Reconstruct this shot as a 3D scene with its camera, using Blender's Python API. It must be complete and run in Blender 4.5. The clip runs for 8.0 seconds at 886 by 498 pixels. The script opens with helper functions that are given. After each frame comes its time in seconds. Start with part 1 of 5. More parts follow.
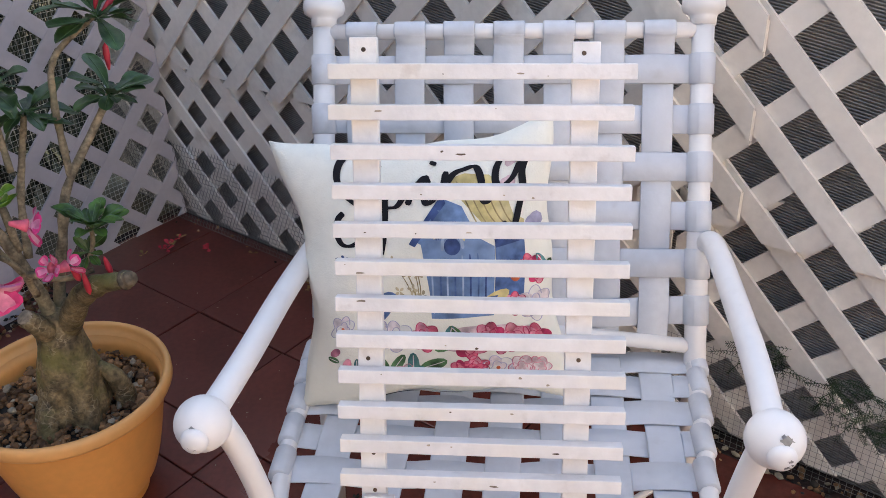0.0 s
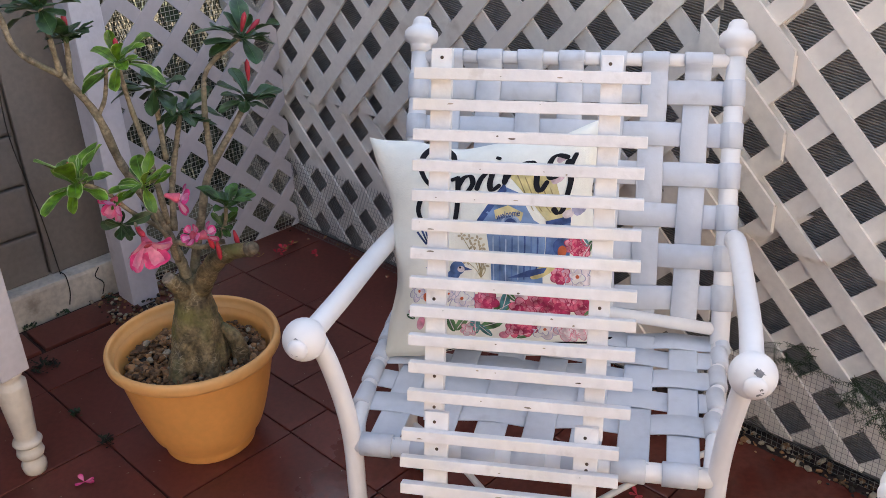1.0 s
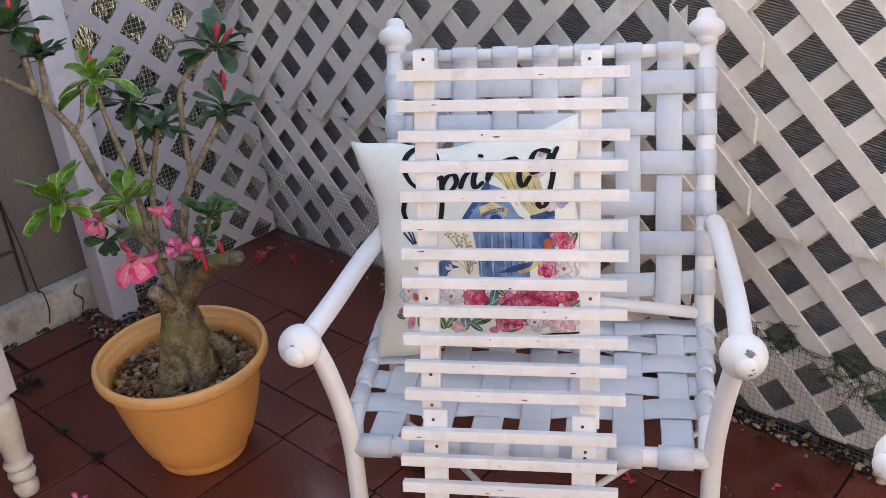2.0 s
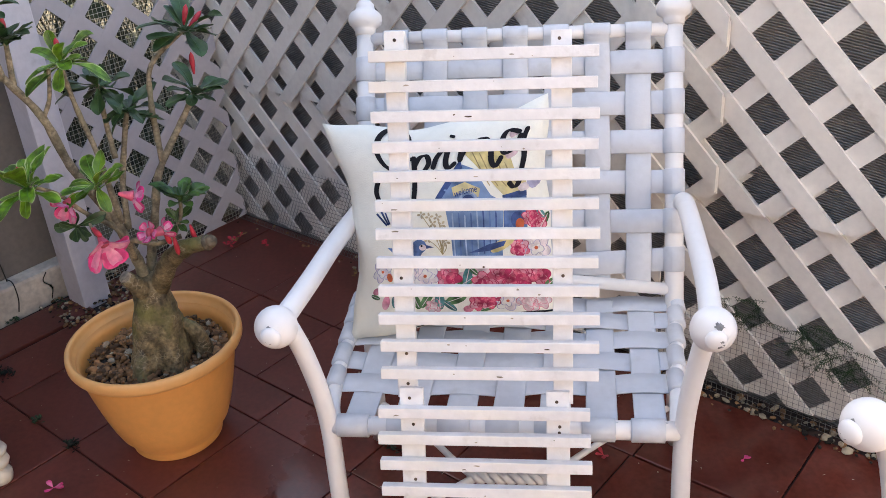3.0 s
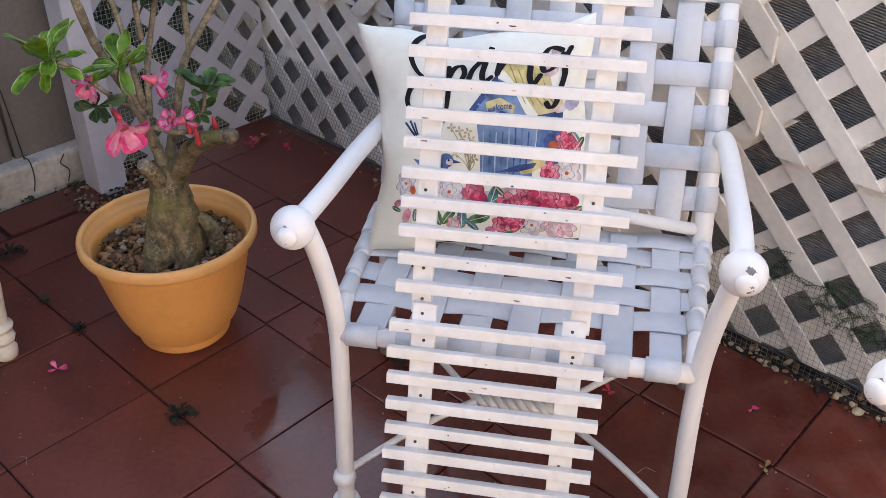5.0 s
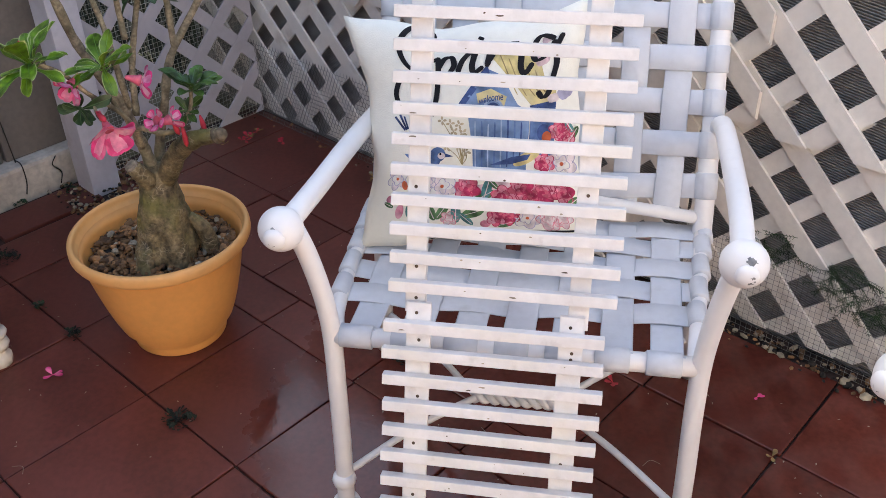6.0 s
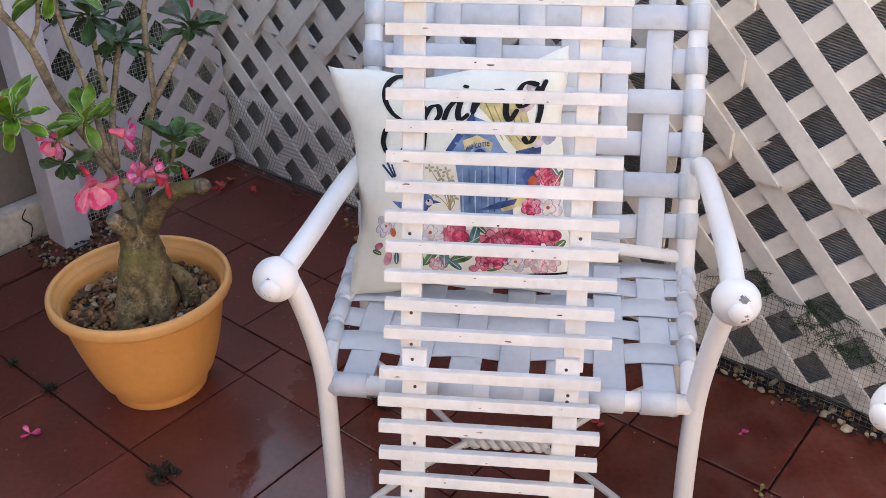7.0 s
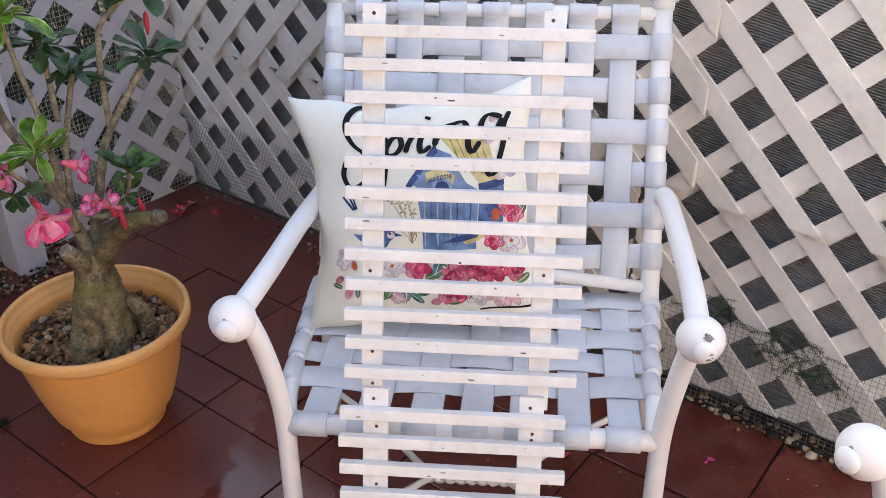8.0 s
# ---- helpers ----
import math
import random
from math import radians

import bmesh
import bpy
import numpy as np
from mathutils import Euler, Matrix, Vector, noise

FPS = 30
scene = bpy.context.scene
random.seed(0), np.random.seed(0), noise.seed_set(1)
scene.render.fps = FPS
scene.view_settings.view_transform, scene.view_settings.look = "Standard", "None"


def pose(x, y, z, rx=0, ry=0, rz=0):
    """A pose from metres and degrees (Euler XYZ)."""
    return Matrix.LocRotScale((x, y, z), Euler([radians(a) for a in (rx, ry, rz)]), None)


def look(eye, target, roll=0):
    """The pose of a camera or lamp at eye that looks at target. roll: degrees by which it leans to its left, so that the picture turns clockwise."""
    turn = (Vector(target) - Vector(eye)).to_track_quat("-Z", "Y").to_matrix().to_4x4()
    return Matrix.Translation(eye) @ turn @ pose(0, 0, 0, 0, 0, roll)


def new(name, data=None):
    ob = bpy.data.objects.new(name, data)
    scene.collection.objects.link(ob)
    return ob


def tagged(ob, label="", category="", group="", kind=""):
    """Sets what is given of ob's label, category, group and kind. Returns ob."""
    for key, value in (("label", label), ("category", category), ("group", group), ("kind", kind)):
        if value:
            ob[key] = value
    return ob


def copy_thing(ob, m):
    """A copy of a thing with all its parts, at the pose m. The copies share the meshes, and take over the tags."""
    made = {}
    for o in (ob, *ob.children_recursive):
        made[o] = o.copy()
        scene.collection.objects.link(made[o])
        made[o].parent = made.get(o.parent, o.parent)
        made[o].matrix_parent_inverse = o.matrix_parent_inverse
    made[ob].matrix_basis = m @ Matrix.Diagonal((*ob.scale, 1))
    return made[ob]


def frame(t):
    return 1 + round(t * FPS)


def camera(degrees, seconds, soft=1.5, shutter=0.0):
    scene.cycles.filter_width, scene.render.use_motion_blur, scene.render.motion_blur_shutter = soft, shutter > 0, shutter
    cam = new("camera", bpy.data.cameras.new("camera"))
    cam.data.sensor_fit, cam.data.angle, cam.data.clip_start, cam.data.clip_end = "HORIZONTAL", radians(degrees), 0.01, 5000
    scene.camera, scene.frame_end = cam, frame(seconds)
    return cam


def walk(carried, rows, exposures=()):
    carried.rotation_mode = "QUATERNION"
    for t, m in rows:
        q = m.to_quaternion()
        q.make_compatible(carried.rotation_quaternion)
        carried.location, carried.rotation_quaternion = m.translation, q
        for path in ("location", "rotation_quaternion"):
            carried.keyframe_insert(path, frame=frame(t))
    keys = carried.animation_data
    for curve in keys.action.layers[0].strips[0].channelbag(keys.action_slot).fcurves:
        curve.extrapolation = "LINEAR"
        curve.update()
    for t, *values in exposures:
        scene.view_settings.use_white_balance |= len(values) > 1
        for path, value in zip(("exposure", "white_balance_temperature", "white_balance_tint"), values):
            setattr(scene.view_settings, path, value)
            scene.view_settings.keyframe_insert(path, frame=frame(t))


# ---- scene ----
cam = camera(51.4, 8.0, soft=0.75)

PATH = [
    (0, (-0.066, 0.109, 1.342), (-1.125, 1.461, 0.318), -2.0),
    (0.5, (0.063, -0.052, 1.363), (-1.103, 1.278, 0.429), -2.5),
    (1, (0.189, -0.095, 1.374), (-1.077, 1.157, 0.464), -2.4),
    (2.5, (0.169, -0.136, 1.39), (-1.01, 1.182, 0.455), -4.8),
    (3, (0.179, -0.14, 1.386), (-0.977, 1.184, 0.432), -4.3),
    (3.5, (0.189, -0.127, 1.387), (-0.994, 1.152, 0.405), -4.4),
    (4, (0.189, -0.132, 1.373), (-0.982, 1.135, 0.361), -3.5),
    (4.5, (0.167, -0.137, 1.358), (-0.967, 1.114, 0.287), 1.2),
    (6, (0.135, -0.085, 1.344), (-0.992, 1.133, 0.227), -1.2),
    (6.5, (0.127, -0.113, 1.365), (-1.015, 1.158, 0.326), -0.7),
    (7, (0.1, -0.122, 1.354), (-0.991, 1.192, 0.314), -1.0),
    (7.5, (0.081, -0.117, 1.361), (-0.963, 1.234, 0.318), -0.7),
    (8, (0.083, -0.086, 1.372), (-0.961, 1.282, 0.354), -0.1),
]
walk(cam, [(t, look(eye, target, roll)) for t, eye, target, roll in PATH], exposures=[(0.0, 1.63, 6950, 8), (0.5, 1.76, 6950, 8), (1.0, 1.64, 6950, 8), (2.5, 1.68, 6950, 8), (3.0, 1.81, 6950, 8), (8.0, 1.81, 6950, 8)])

# ---------------------------------------------------------------- world, sun
world = bpy.data.worlds.new("world")
scene.world = world
world.use_nodes = True
wn, wl = world.node_tree.nodes, world.node_tree.links
sky = wn.new("ShaderNodeTexSky")
sky.sky_type, sky.sun_disc = "NISHITA", False
sky.sun_elevation, sky.sun_rotation = radians(42), radians(-105)
sky.dust_density = 2.5
wn["Background"].inputs[1].default_value = 0.15
wl.new(sky.outputs[0], wn["Background"].inputs[0])
sun = new("sun", bpy.data.lights.new("sun", "SUN"))
sun.data.energy, sun.data.angle, sun.data.color = 4.0, radians(1), (1.0, 0.94, 0.87)
sun.matrix_world = look((-5.8, -1.55, 5.4), (0, 0, 0))

# ---------------------------------------------------------------- materials


def material(name, colour, rough=0.5, metal=0.0, vary=0.12, scale=8.0, fine=60.0, bump=0.15, bump_scale=80.0, tint=None, stain=0.0, spec=0.5, sheen=0.0, per_object=0.0, per_island=0.0):
    """A procedural surface: base colour varied at two scales, uneven gloss, fine relief and stains."""
    m = bpy.data.materials.new(name)
    m.use_nodes = True
    n, l = m.node_tree.nodes, m.node_tree.links
    b = n["Principled BSDF"]
    b.inputs["Metallic"].default_value = metal
    b.inputs["Specular IOR Level"].default_value = spec
    co = n.new("ShaderNodeTexCoord")

    def noise_tex(s, detail=4.0):
        t = n.new("ShaderNodeTexNoise")
        t.inputs["Scale"].default_value, t.inputs["Detail"].default_value = s, detail
        l.new(co.outputs["Object"], t.inputs["Vector"])
        return t

    def ramp(src, p0, c0, p1, c1):
        r = n.new("ShaderNodeValToRGB")
        e = r.color_ramp.elements
        e[0].position, e[0].color, e[1].position, e[1].color = p0, (*c0, 1), p1, (*c1, 1)
        l.new(src, r.inputs[0])
        return r

    def mix(kind, fac, a, b2):
        x = n.new("ShaderNodeMix")
        x.data_type, x.blend_type = "RGBA", kind
        if isinstance(fac, float):
            x.inputs[0].default_value = fac
        else:
            l.new(fac, x.inputs[0])
        for sock, v in ((x.inputs[6], a), (x.inputs[7], b2)):
            if isinstance(v, tuple):
                sock.default_value = (*v, 1)
            else:
                l.new(v, sock)
        return x.outputs[2]

    big, small = noise_tex(scale), noise_tex(fine)
    lo = tuple(max(0.0, c * (1 - vary * 1.6)) for c in colour)
    hi = tuple(min(1.0, c * (1 + vary)) for c in colour)
    col = ramp(big.outputs["Fac"], 0.3, lo, 0.7, hi).outputs[0]
    dark = tuple(c * (1 - vary) for c in (1.0, 1.0, 1.0))
    col = mix("MULTIPLY", 1.0, col, ramp(small.outputs["Fac"], 0.35, dark, 0.62, (1, 1, 1)).outputs[0])
    if tint:
        t2 = noise_tex(scale * 0.45, 6.0)
        col = mix("MIX", ramp(t2.outputs["Fac"], 0.5, (0, 0, 0), 0.72, (0.75, 0.75, 0.75)).outputs[0], col, tint)
    if stain:
        t3 = noise_tex(scale * 2.3, 8.0)
        col = mix("MULTIPLY", ramp(t3.outputs["Fac"], 0.62, (0, 0, 0), 0.74, (stain, stain, stain)).outputs[0], col, (0.45, 0.38, 0.32))
    if per_object:
        oi = n.new("ShaderNodeObjectInfo")
        v = 1 - per_object
        col = mix("MULTIPLY", 1.0, col, ramp(oi.outputs["Random"], 0.0, (v, v, v), 1.0, (1, 1, 1)).outputs[0])
    if per_island:
        gi = n.new("ShaderNodeNewGeometry")
        v = 1 - per_island
        col = mix("MULTIPLY", 1.0, col, ramp(gi.outputs["Random Per Island"], 0.0, (v, v * 0.9, v * 0.8), 1.0, (1, 1, 1)).outputs[0])
    l.new(col, b.inputs["Base Color"])
    rr = n.new("ShaderNodeMapRange")
    rr.inputs["To Min"].default_value, rr.inputs["To Max"].default_value = max(0.03, rough - 0.1), min(1.0, rough + 0.14)
    l.new(big.outputs["Fac"], rr.inputs["Value"])
    l.new(rr.outputs[0], b.inputs["Roughness"])
    if bump:
        bt, bp = noise_tex(bump_scale, 5.0), n.new("ShaderNodeBump")
        bp.inputs["Strength"].default_value, bp.inputs["Distance"].default_value = bump, 0.004
        l.new(bt.outputs["Fac"], bp.inputs["Height"])
        l.new(bp.outputs[0], b.inputs["Normal"])
    return m


white_enamel = material("white_enamel", (0.80, 0.785, 0.785), 0.36, vary=0.02, scale=14, bump=0.03, bump_scale=45, stain=0.07)
vinyl = material("vinyl", (0.60, 0.62, 0.665), 0.48, vary=0.06, scale=9, bump=0.1, bump_scale=160, tint=(0.60, 0.62, 0.68), stain=0.2)
rack_paint = material("rack_paint", (0.84, 0.815, 0.81), 0.5, vary=0.06, scale=16, bump=0.3, bump_scale=70, tint=(0.84, 0.78, 0.68), stain=0.25)
lattice_paint = material("lattice_paint", (0.88, 0.84, 0.775), 0.55, vary=0.07, scale=5, bump=0.25, bump_scale=60, tint=(0.82, 0.76, 0.70), stain=0.4, per_object=0.08)
# White paint with the post's bluish shade put into its colour.
shade_tinted_white = material("shade_tinted_white", (0.66, 0.63, 0.67), 0.5, vary=0.07, scale=5, bump=0.2, stain=0.3)
# White vinyl darkened to lilac: the corner's blue shade is in the colour.
shaded_vinyl = material("shaded_vinyl", (0.50, 0.475, 0.505), 0.5, vary=0.05, scale=4, bump=0.08, stain=0.2)
dry_grass = material("dry_grass", (0.055, 0.055, 0.02), 0.7, vary=0.35, scale=2, bump=0, tint=(0.045, 0.052, 0.02), per_island=0.6)
crown_leaf = material("crown_leaf", (0.07, 0.085, 0.03), 0.6, vary=0.45, scale=3, bump=0, tint=(0.045, 0.06, 0.022))
tile_clay = material("tile_clay", (0.172, 0.042, 0.030), 0.40, vary=0.2, scale=5, fine=70, bump=0.05, bump_scale=90, tint=(0.135, 0.036, 0.028), stain=0.3, per_object=0.15, spec=0.42)
joint_sand = material("joint_sand", (0.050, 0.026, 0.020), 0.95, vary=0.5, scale=9, bump=0.6, bump_scale=60)
soil = material("soil", (0.030, 0.024, 0.019), 0.95, vary=0.4, scale=12, bump=0.8, bump_scale=60)
dry_earth = material("dry_earth", (0.20, 0.17, 0.11), 0.95, vary=0.35, scale=3, bump=0.8, bump_scale=40, tint=(0.09, 0.11, 0.045))
pebble = material("pebble", (0.42, 0.215, 0.09), 0.7, vary=0.3, scale=30, bump=0.4, bump_scale=90, per_island=0.8)
chalk = material("chalk", (0.42, 0.35, 0.25), 0.8, vary=0.25, scale=30, bump=0.5, bump_scale=90)
pot_plastic = material("pot_plastic", (0.87, 0.405, 0.118), 0.46, vary=0.05, scale=6, bump=0.06, bump_scale=140)
rim_plastic = material("rim_plastic", (0.88, 0.46, 0.165), 0.46, vary=0.05, scale=6, bump=0.06, bump_scale=140)
bark = material("bark", (0.25, 0.19, 0.10), 0.58, vary=0.46, scale=34, fine=150, bump=1.0, bump_scale=95, tint=(0.185, 0.18, 0.045), stain=0.8)
twig_bark = material("twig_bark", (0.36, 0.29, 0.19), 0.66, vary=0.42, scale=42, fine=170, bump=0.7, bump_scale=160, tint=(0.19, 0.175, 0.105), stain=0.4)
weathered_wood = material("weathered_wood", (0.45, 0.38, 0.30), 0.85, vary=0.3, scale=60, bump=0.3)
cut_wood = material("cut_wood", (0.20, 0.15, 0.095), 0.85, vary=0.35, scale=60, bump=0.6)
# Leaf greens: the brightest one has direct sunlight put into its colour.
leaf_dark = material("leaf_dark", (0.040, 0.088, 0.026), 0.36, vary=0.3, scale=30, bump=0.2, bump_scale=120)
leaf_sunlit = material("leaf_sunlit", (0.14, 0.28, 0.014), 0.42, vary=0.45, scale=30, bump=0.2, bump_scale=120, tint=(0.27, 0.42, 0.035))
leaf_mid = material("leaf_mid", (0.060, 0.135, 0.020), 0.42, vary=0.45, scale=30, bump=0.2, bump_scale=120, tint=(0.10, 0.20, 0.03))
# Pale leaf margins, with glossy glints put into their colour.
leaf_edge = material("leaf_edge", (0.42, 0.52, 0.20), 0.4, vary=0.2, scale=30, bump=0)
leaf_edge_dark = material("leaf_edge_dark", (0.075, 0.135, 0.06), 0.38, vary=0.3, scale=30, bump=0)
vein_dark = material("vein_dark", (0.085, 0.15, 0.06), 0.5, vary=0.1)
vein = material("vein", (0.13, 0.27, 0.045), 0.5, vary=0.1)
petal_pink = material("petal_pink", (0.90, 0.058, 0.27), 0.45, vary=0.2, scale=55, bump=0.15, tint=(0.95, 0.50, 0.64))
petal_pale = material("petal_pale", (0.93, 0.28, 0.47), 0.5, vary=0.2, scale=70, bump=0.15, tint=(0.92, 0.66, 0.70))
petal_tube = material("petal_tube", (0.80, 0.14, 0.22), 0.5, vary=0.25, scale=45, bump=0.15)
petal_red = material("petal_red", (0.62, 0.035, 0.06), 0.5, vary=0.25, scale=45, bump=0.15)
house_grey = material("house_grey", (0.21, 0.182, 0.158), 0.7, vary=0.12, scale=4, bump=0.35, bump_scale=30)
cream_render = material("cream_render", (0.80, 0.70, 0.58), 0.85, vary=0.08, scale=3, bump=0.4, bump_scale=60, stain=0.3)
concrete = material("concrete", (0.70, 0.63, 0.54), 0.9, vary=0.2, scale=6, bump=0.5, bump_scale=50, stain=0.6)
wire = material("wire", (0.26, 0.25, 0.235), 0.6, 0.3, vary=0.3, bump=0)
dull_zinc = material("dull_zinc", (0.22, 0.21, 0.20), 0.6, 0.3, vary=0.3, bump=0)
galvanised = material("galvanised", (0.66, 0.62, 0.53), 0.5, 0.2, vary=0.3, bump=0)
screw_metal = material("screw_metal", (0.16, 0.11, 0.08), 0.6, 0.6, vary=0.4, bump=0.2)
bare_metal = material("bare_metal", (0.33, 0.33, 0.34), 0.4, 0.6, vary=0.3, scale=40, bump=0.3)
moss = material("moss", (0.020, 0.027, 0.015), 0.9, vary=0.5, scale=40, bump=0.8)
fern = material("fern", (0.028, 0.065, 0.018), 0.6, vary=0.4, scale=30, bump=0)
dry_leaf = material("dry_leaf", (0.38, 0.24, 0.09), 0.8, vary=0.3, scale=30, bump=0.3)
vine_stem = material("vine_stem", (0.045, 0.035, 0.025), 0.8, vary=0.3, bump=0)
turned_paint = material("turned_paint", (0.72, 0.66, 0.58), 0.4, vary=0.08, scale=10, bump=0.1, stain=0.35)
cushion_cloth = material("cushion_cloth", (0.87, 0.855, 0.77), 0.9, vary=0.04, scale=5, bump=0.25, bump_scale=420, tint=(0.86, 0.80, 0.64), spec=0.2)
ink_black = material("ink_black", (0.012, 0.012, 0.016), 0.8, vary=0.1, bump=0, spec=0.2)
ink_blue = material("ink_blue", (0.17, 0.27, 0.47), 0.85, vary=0.3, scale=24, bump=0, spec=0.2, tint=(0.28, 0.38, 0.56))
ink_navy = material("ink_navy", (0.06, 0.10, 0.25), 0.85, vary=0.3, scale=30, bump=0, spec=0.2)
ink_yellow = material("ink_yellow", (0.66, 0.55, 0.25), 0.85, vary=0.2, scale=30, bump=0, spec=0.2, tint=(0.70, 0.64, 0.42))
ink_pink = material("ink_pink", (0.66, 0.13, 0.20), 0.85, vary=0.3, scale=60, bump=0, spec=0.2, tint=(0.74, 0.38, 0.42))
ink_crimson = material("ink_crimson", (0.50, 0.045, 0.12), 0.85, vary=0.3, scale=60, bump=0, spec=0.2)
ink_blush = material("ink_blush", (0.76, 0.66, 0.66), 0.85, vary=0.15, scale=60, bump=0, spec=0.2)
ink_rose = material("ink_rose", (0.70, 0.52, 0.54), 0.85, vary=0.2, scale=60, bump=0, spec=0.2)
ink_green = material("ink_green", (0.13, 0.26, 0.11), 0.85, vary=0.4, scale=50, bump=0, spec=0.2)
ink_lilac = material("ink_lilac", (0.46, 0.44, 0.60), 0.85, vary=0.2, scale=50, bump=0, spec=0.2)
ink_denim = material("ink_denim", (0.10, 0.17, 0.36), 0.85, vary=0.35, scale=30, bump=0, spec=0.2, tint=(0.18, 0.27, 0.46))
ink_pale_blue = material("ink_pale_blue", (0.38, 0.48, 0.64), 0.85, vary=0.2, scale=30, bump=0, spec=0.2)
ink_ochre = material("ink_ochre", (0.42, 0.33, 0.17), 0.85, vary=0.3, scale=40, bump=0, spec=0.2)
ink_sand = material("ink_sand", (0.60, 0.50, 0.33), 0.85, vary=0.25, scale=40, bump=0, spec=0.2)
ink_rosy = material("ink_rosy", (0.74, 0.26, 0.34), 0.85, vary=0.3, scale=70, bump=0, spec=0.2, tint=(0.80, 0.50, 0.54))
ink_paper = material("ink_paper", (0.80, 0.77, 0.72), 0.85, vary=0.08, scale=50, bump=0, spec=0.2)
ink_teal = material("ink_teal", (0.10, 0.27, 0.27), 0.85, vary=0.35, scale=50, bump=0, spec=0.2, tint=(0.20, 0.36, 0.22))
ink_orange = material("ink_orange", (0.60, 0.14, 0.06), 0.85, vary=0.2, scale=50, bump=0, spec=0.2)


def ribbed(name, colour):
    """Dark woven shade cloth with fine slanting ribs."""
    m = material(name, colour, 0.75, vary=0.18, scale=4, bump=0)
    n, l = m.node_tree.nodes, m.node_tree.links
    w, bp, co, mp = n.new("ShaderNodeTexWave"), n.new("ShaderNodeBump"), n.new("ShaderNodeTexCoord"), n.new("ShaderNodeMapping")
    mp.inputs["Rotation"].default_value = (0, radians(-8), 0)
    w.bands_direction = "Z"
    w.inputs["Scale"].default_value, w.inputs["Distortion"].default_value, w.inputs["Detail"].default_value = 55.0, 0.7, 1.0
    bp.inputs["Strength"].default_value, bp.inputs["Distance"].default_value = 0.9, 0.004
    l.new(co.outputs["Object"], mp.inputs[0])
    l.new(mp.outputs[0], w.inputs["Vector"])
    l.new(w.outputs["Fac"], bp.inputs["Height"])
    b = n["Principled BSDF"]
    l.new(bp.outputs[0], b.inputs["Normal"])
    old = b.inputs["Base Color"].links[0].from_socket
    mx, rp = n.new("ShaderNodeMix"), n.new("ShaderNodeValToRGB")
    mx.data_type, mx.blend_type = "RGBA", "MULTIPLY"
    mx.inputs[0].default_value = 1.0
    rp.color_ramp.elements[0].color, rp.color_ramp.elements[1].color = (0.55, 0.55, 0.55, 1), (1, 1, 1, 1)
    l.new(w.outputs["Fac"], rp.inputs[0])
    l.new(old, mx.inputs[6])
    l.new(rp.outputs[0], mx.inputs[7])
    l.new(mx.outputs[2], b.inputs["Base Color"])
    return m


def crackle(m, scale, colour):
    """Fine pale cracks over a rough bark."""
    n, l = m.node_tree.nodes, m.node_tree.links
    v, rp, mx, co, mp, nz, mul = n.new("ShaderNodeTexVoronoi"), n.new("ShaderNodeValToRGB"), n.new("ShaderNodeMix"), n.new("ShaderNodeTexCoord"), n.new("ShaderNodeMapping"), n.new("ShaderNodeTexNoise"), n.new("ShaderNodeMath")
    v.feature = "DISTANCE_TO_EDGE"
    v.inputs["Scale"].default_value = scale
    mp.inputs["Scale"].default_value = (1.0, 1.0, 1.7)
    nz.inputs["Scale"].default_value = scale * 0.4
    l.new(co.outputs["Object"], mp.inputs[0])
    l.new(co.outputs["Object"], nz.inputs["Vector"])
    e = rp.color_ramp.elements
    e[0].position, e[0].color, e[1].position, e[1].color = 0.02, (0.9, 0.9, 0.9, 1), 0.07, (0, 0, 0, 1)
    l.new(v.outputs["Distance"], rp.inputs[0])
    mul.operation = "MULTIPLY"
    l.new(rp.outputs[0], mul.inputs[0])
    some = n.new("ShaderNodeMapRange")
    some.inputs["From Min"].default_value, some.inputs["From Max"].default_value, some.inputs["To Max"].default_value = 0.48, 0.7, 0.75
    nz.inputs["Detail"].default_value = 5.0
    l.new(nz.outputs["Fac"], some.inputs["Value"])
    l.new(some.outputs[0], mul.inputs[1])
    warp = n.new("ShaderNodeMix")
    warp.data_type, warp.blend_type = "RGBA", "ADD"
    warp.inputs[0].default_value = 0.03
    l.new(mp.outputs[0], warp.inputs[6])
    l.new(nz.outputs["Color"], warp.inputs[7])
    l.new(warp.outputs[2], v.inputs["Vector"])
    mx.data_type = "RGBA"
    b = n["Principled BSDF"]
    old = b.inputs["Base Color"].links[0].from_socket
    l.new(mul.outputs[0], mx.inputs[0])
    l.new(old, mx.inputs[6])
    mx.inputs[7].default_value = (*colour, 1)
    l.new(mx.outputs[2], b.inputs["Base Color"])


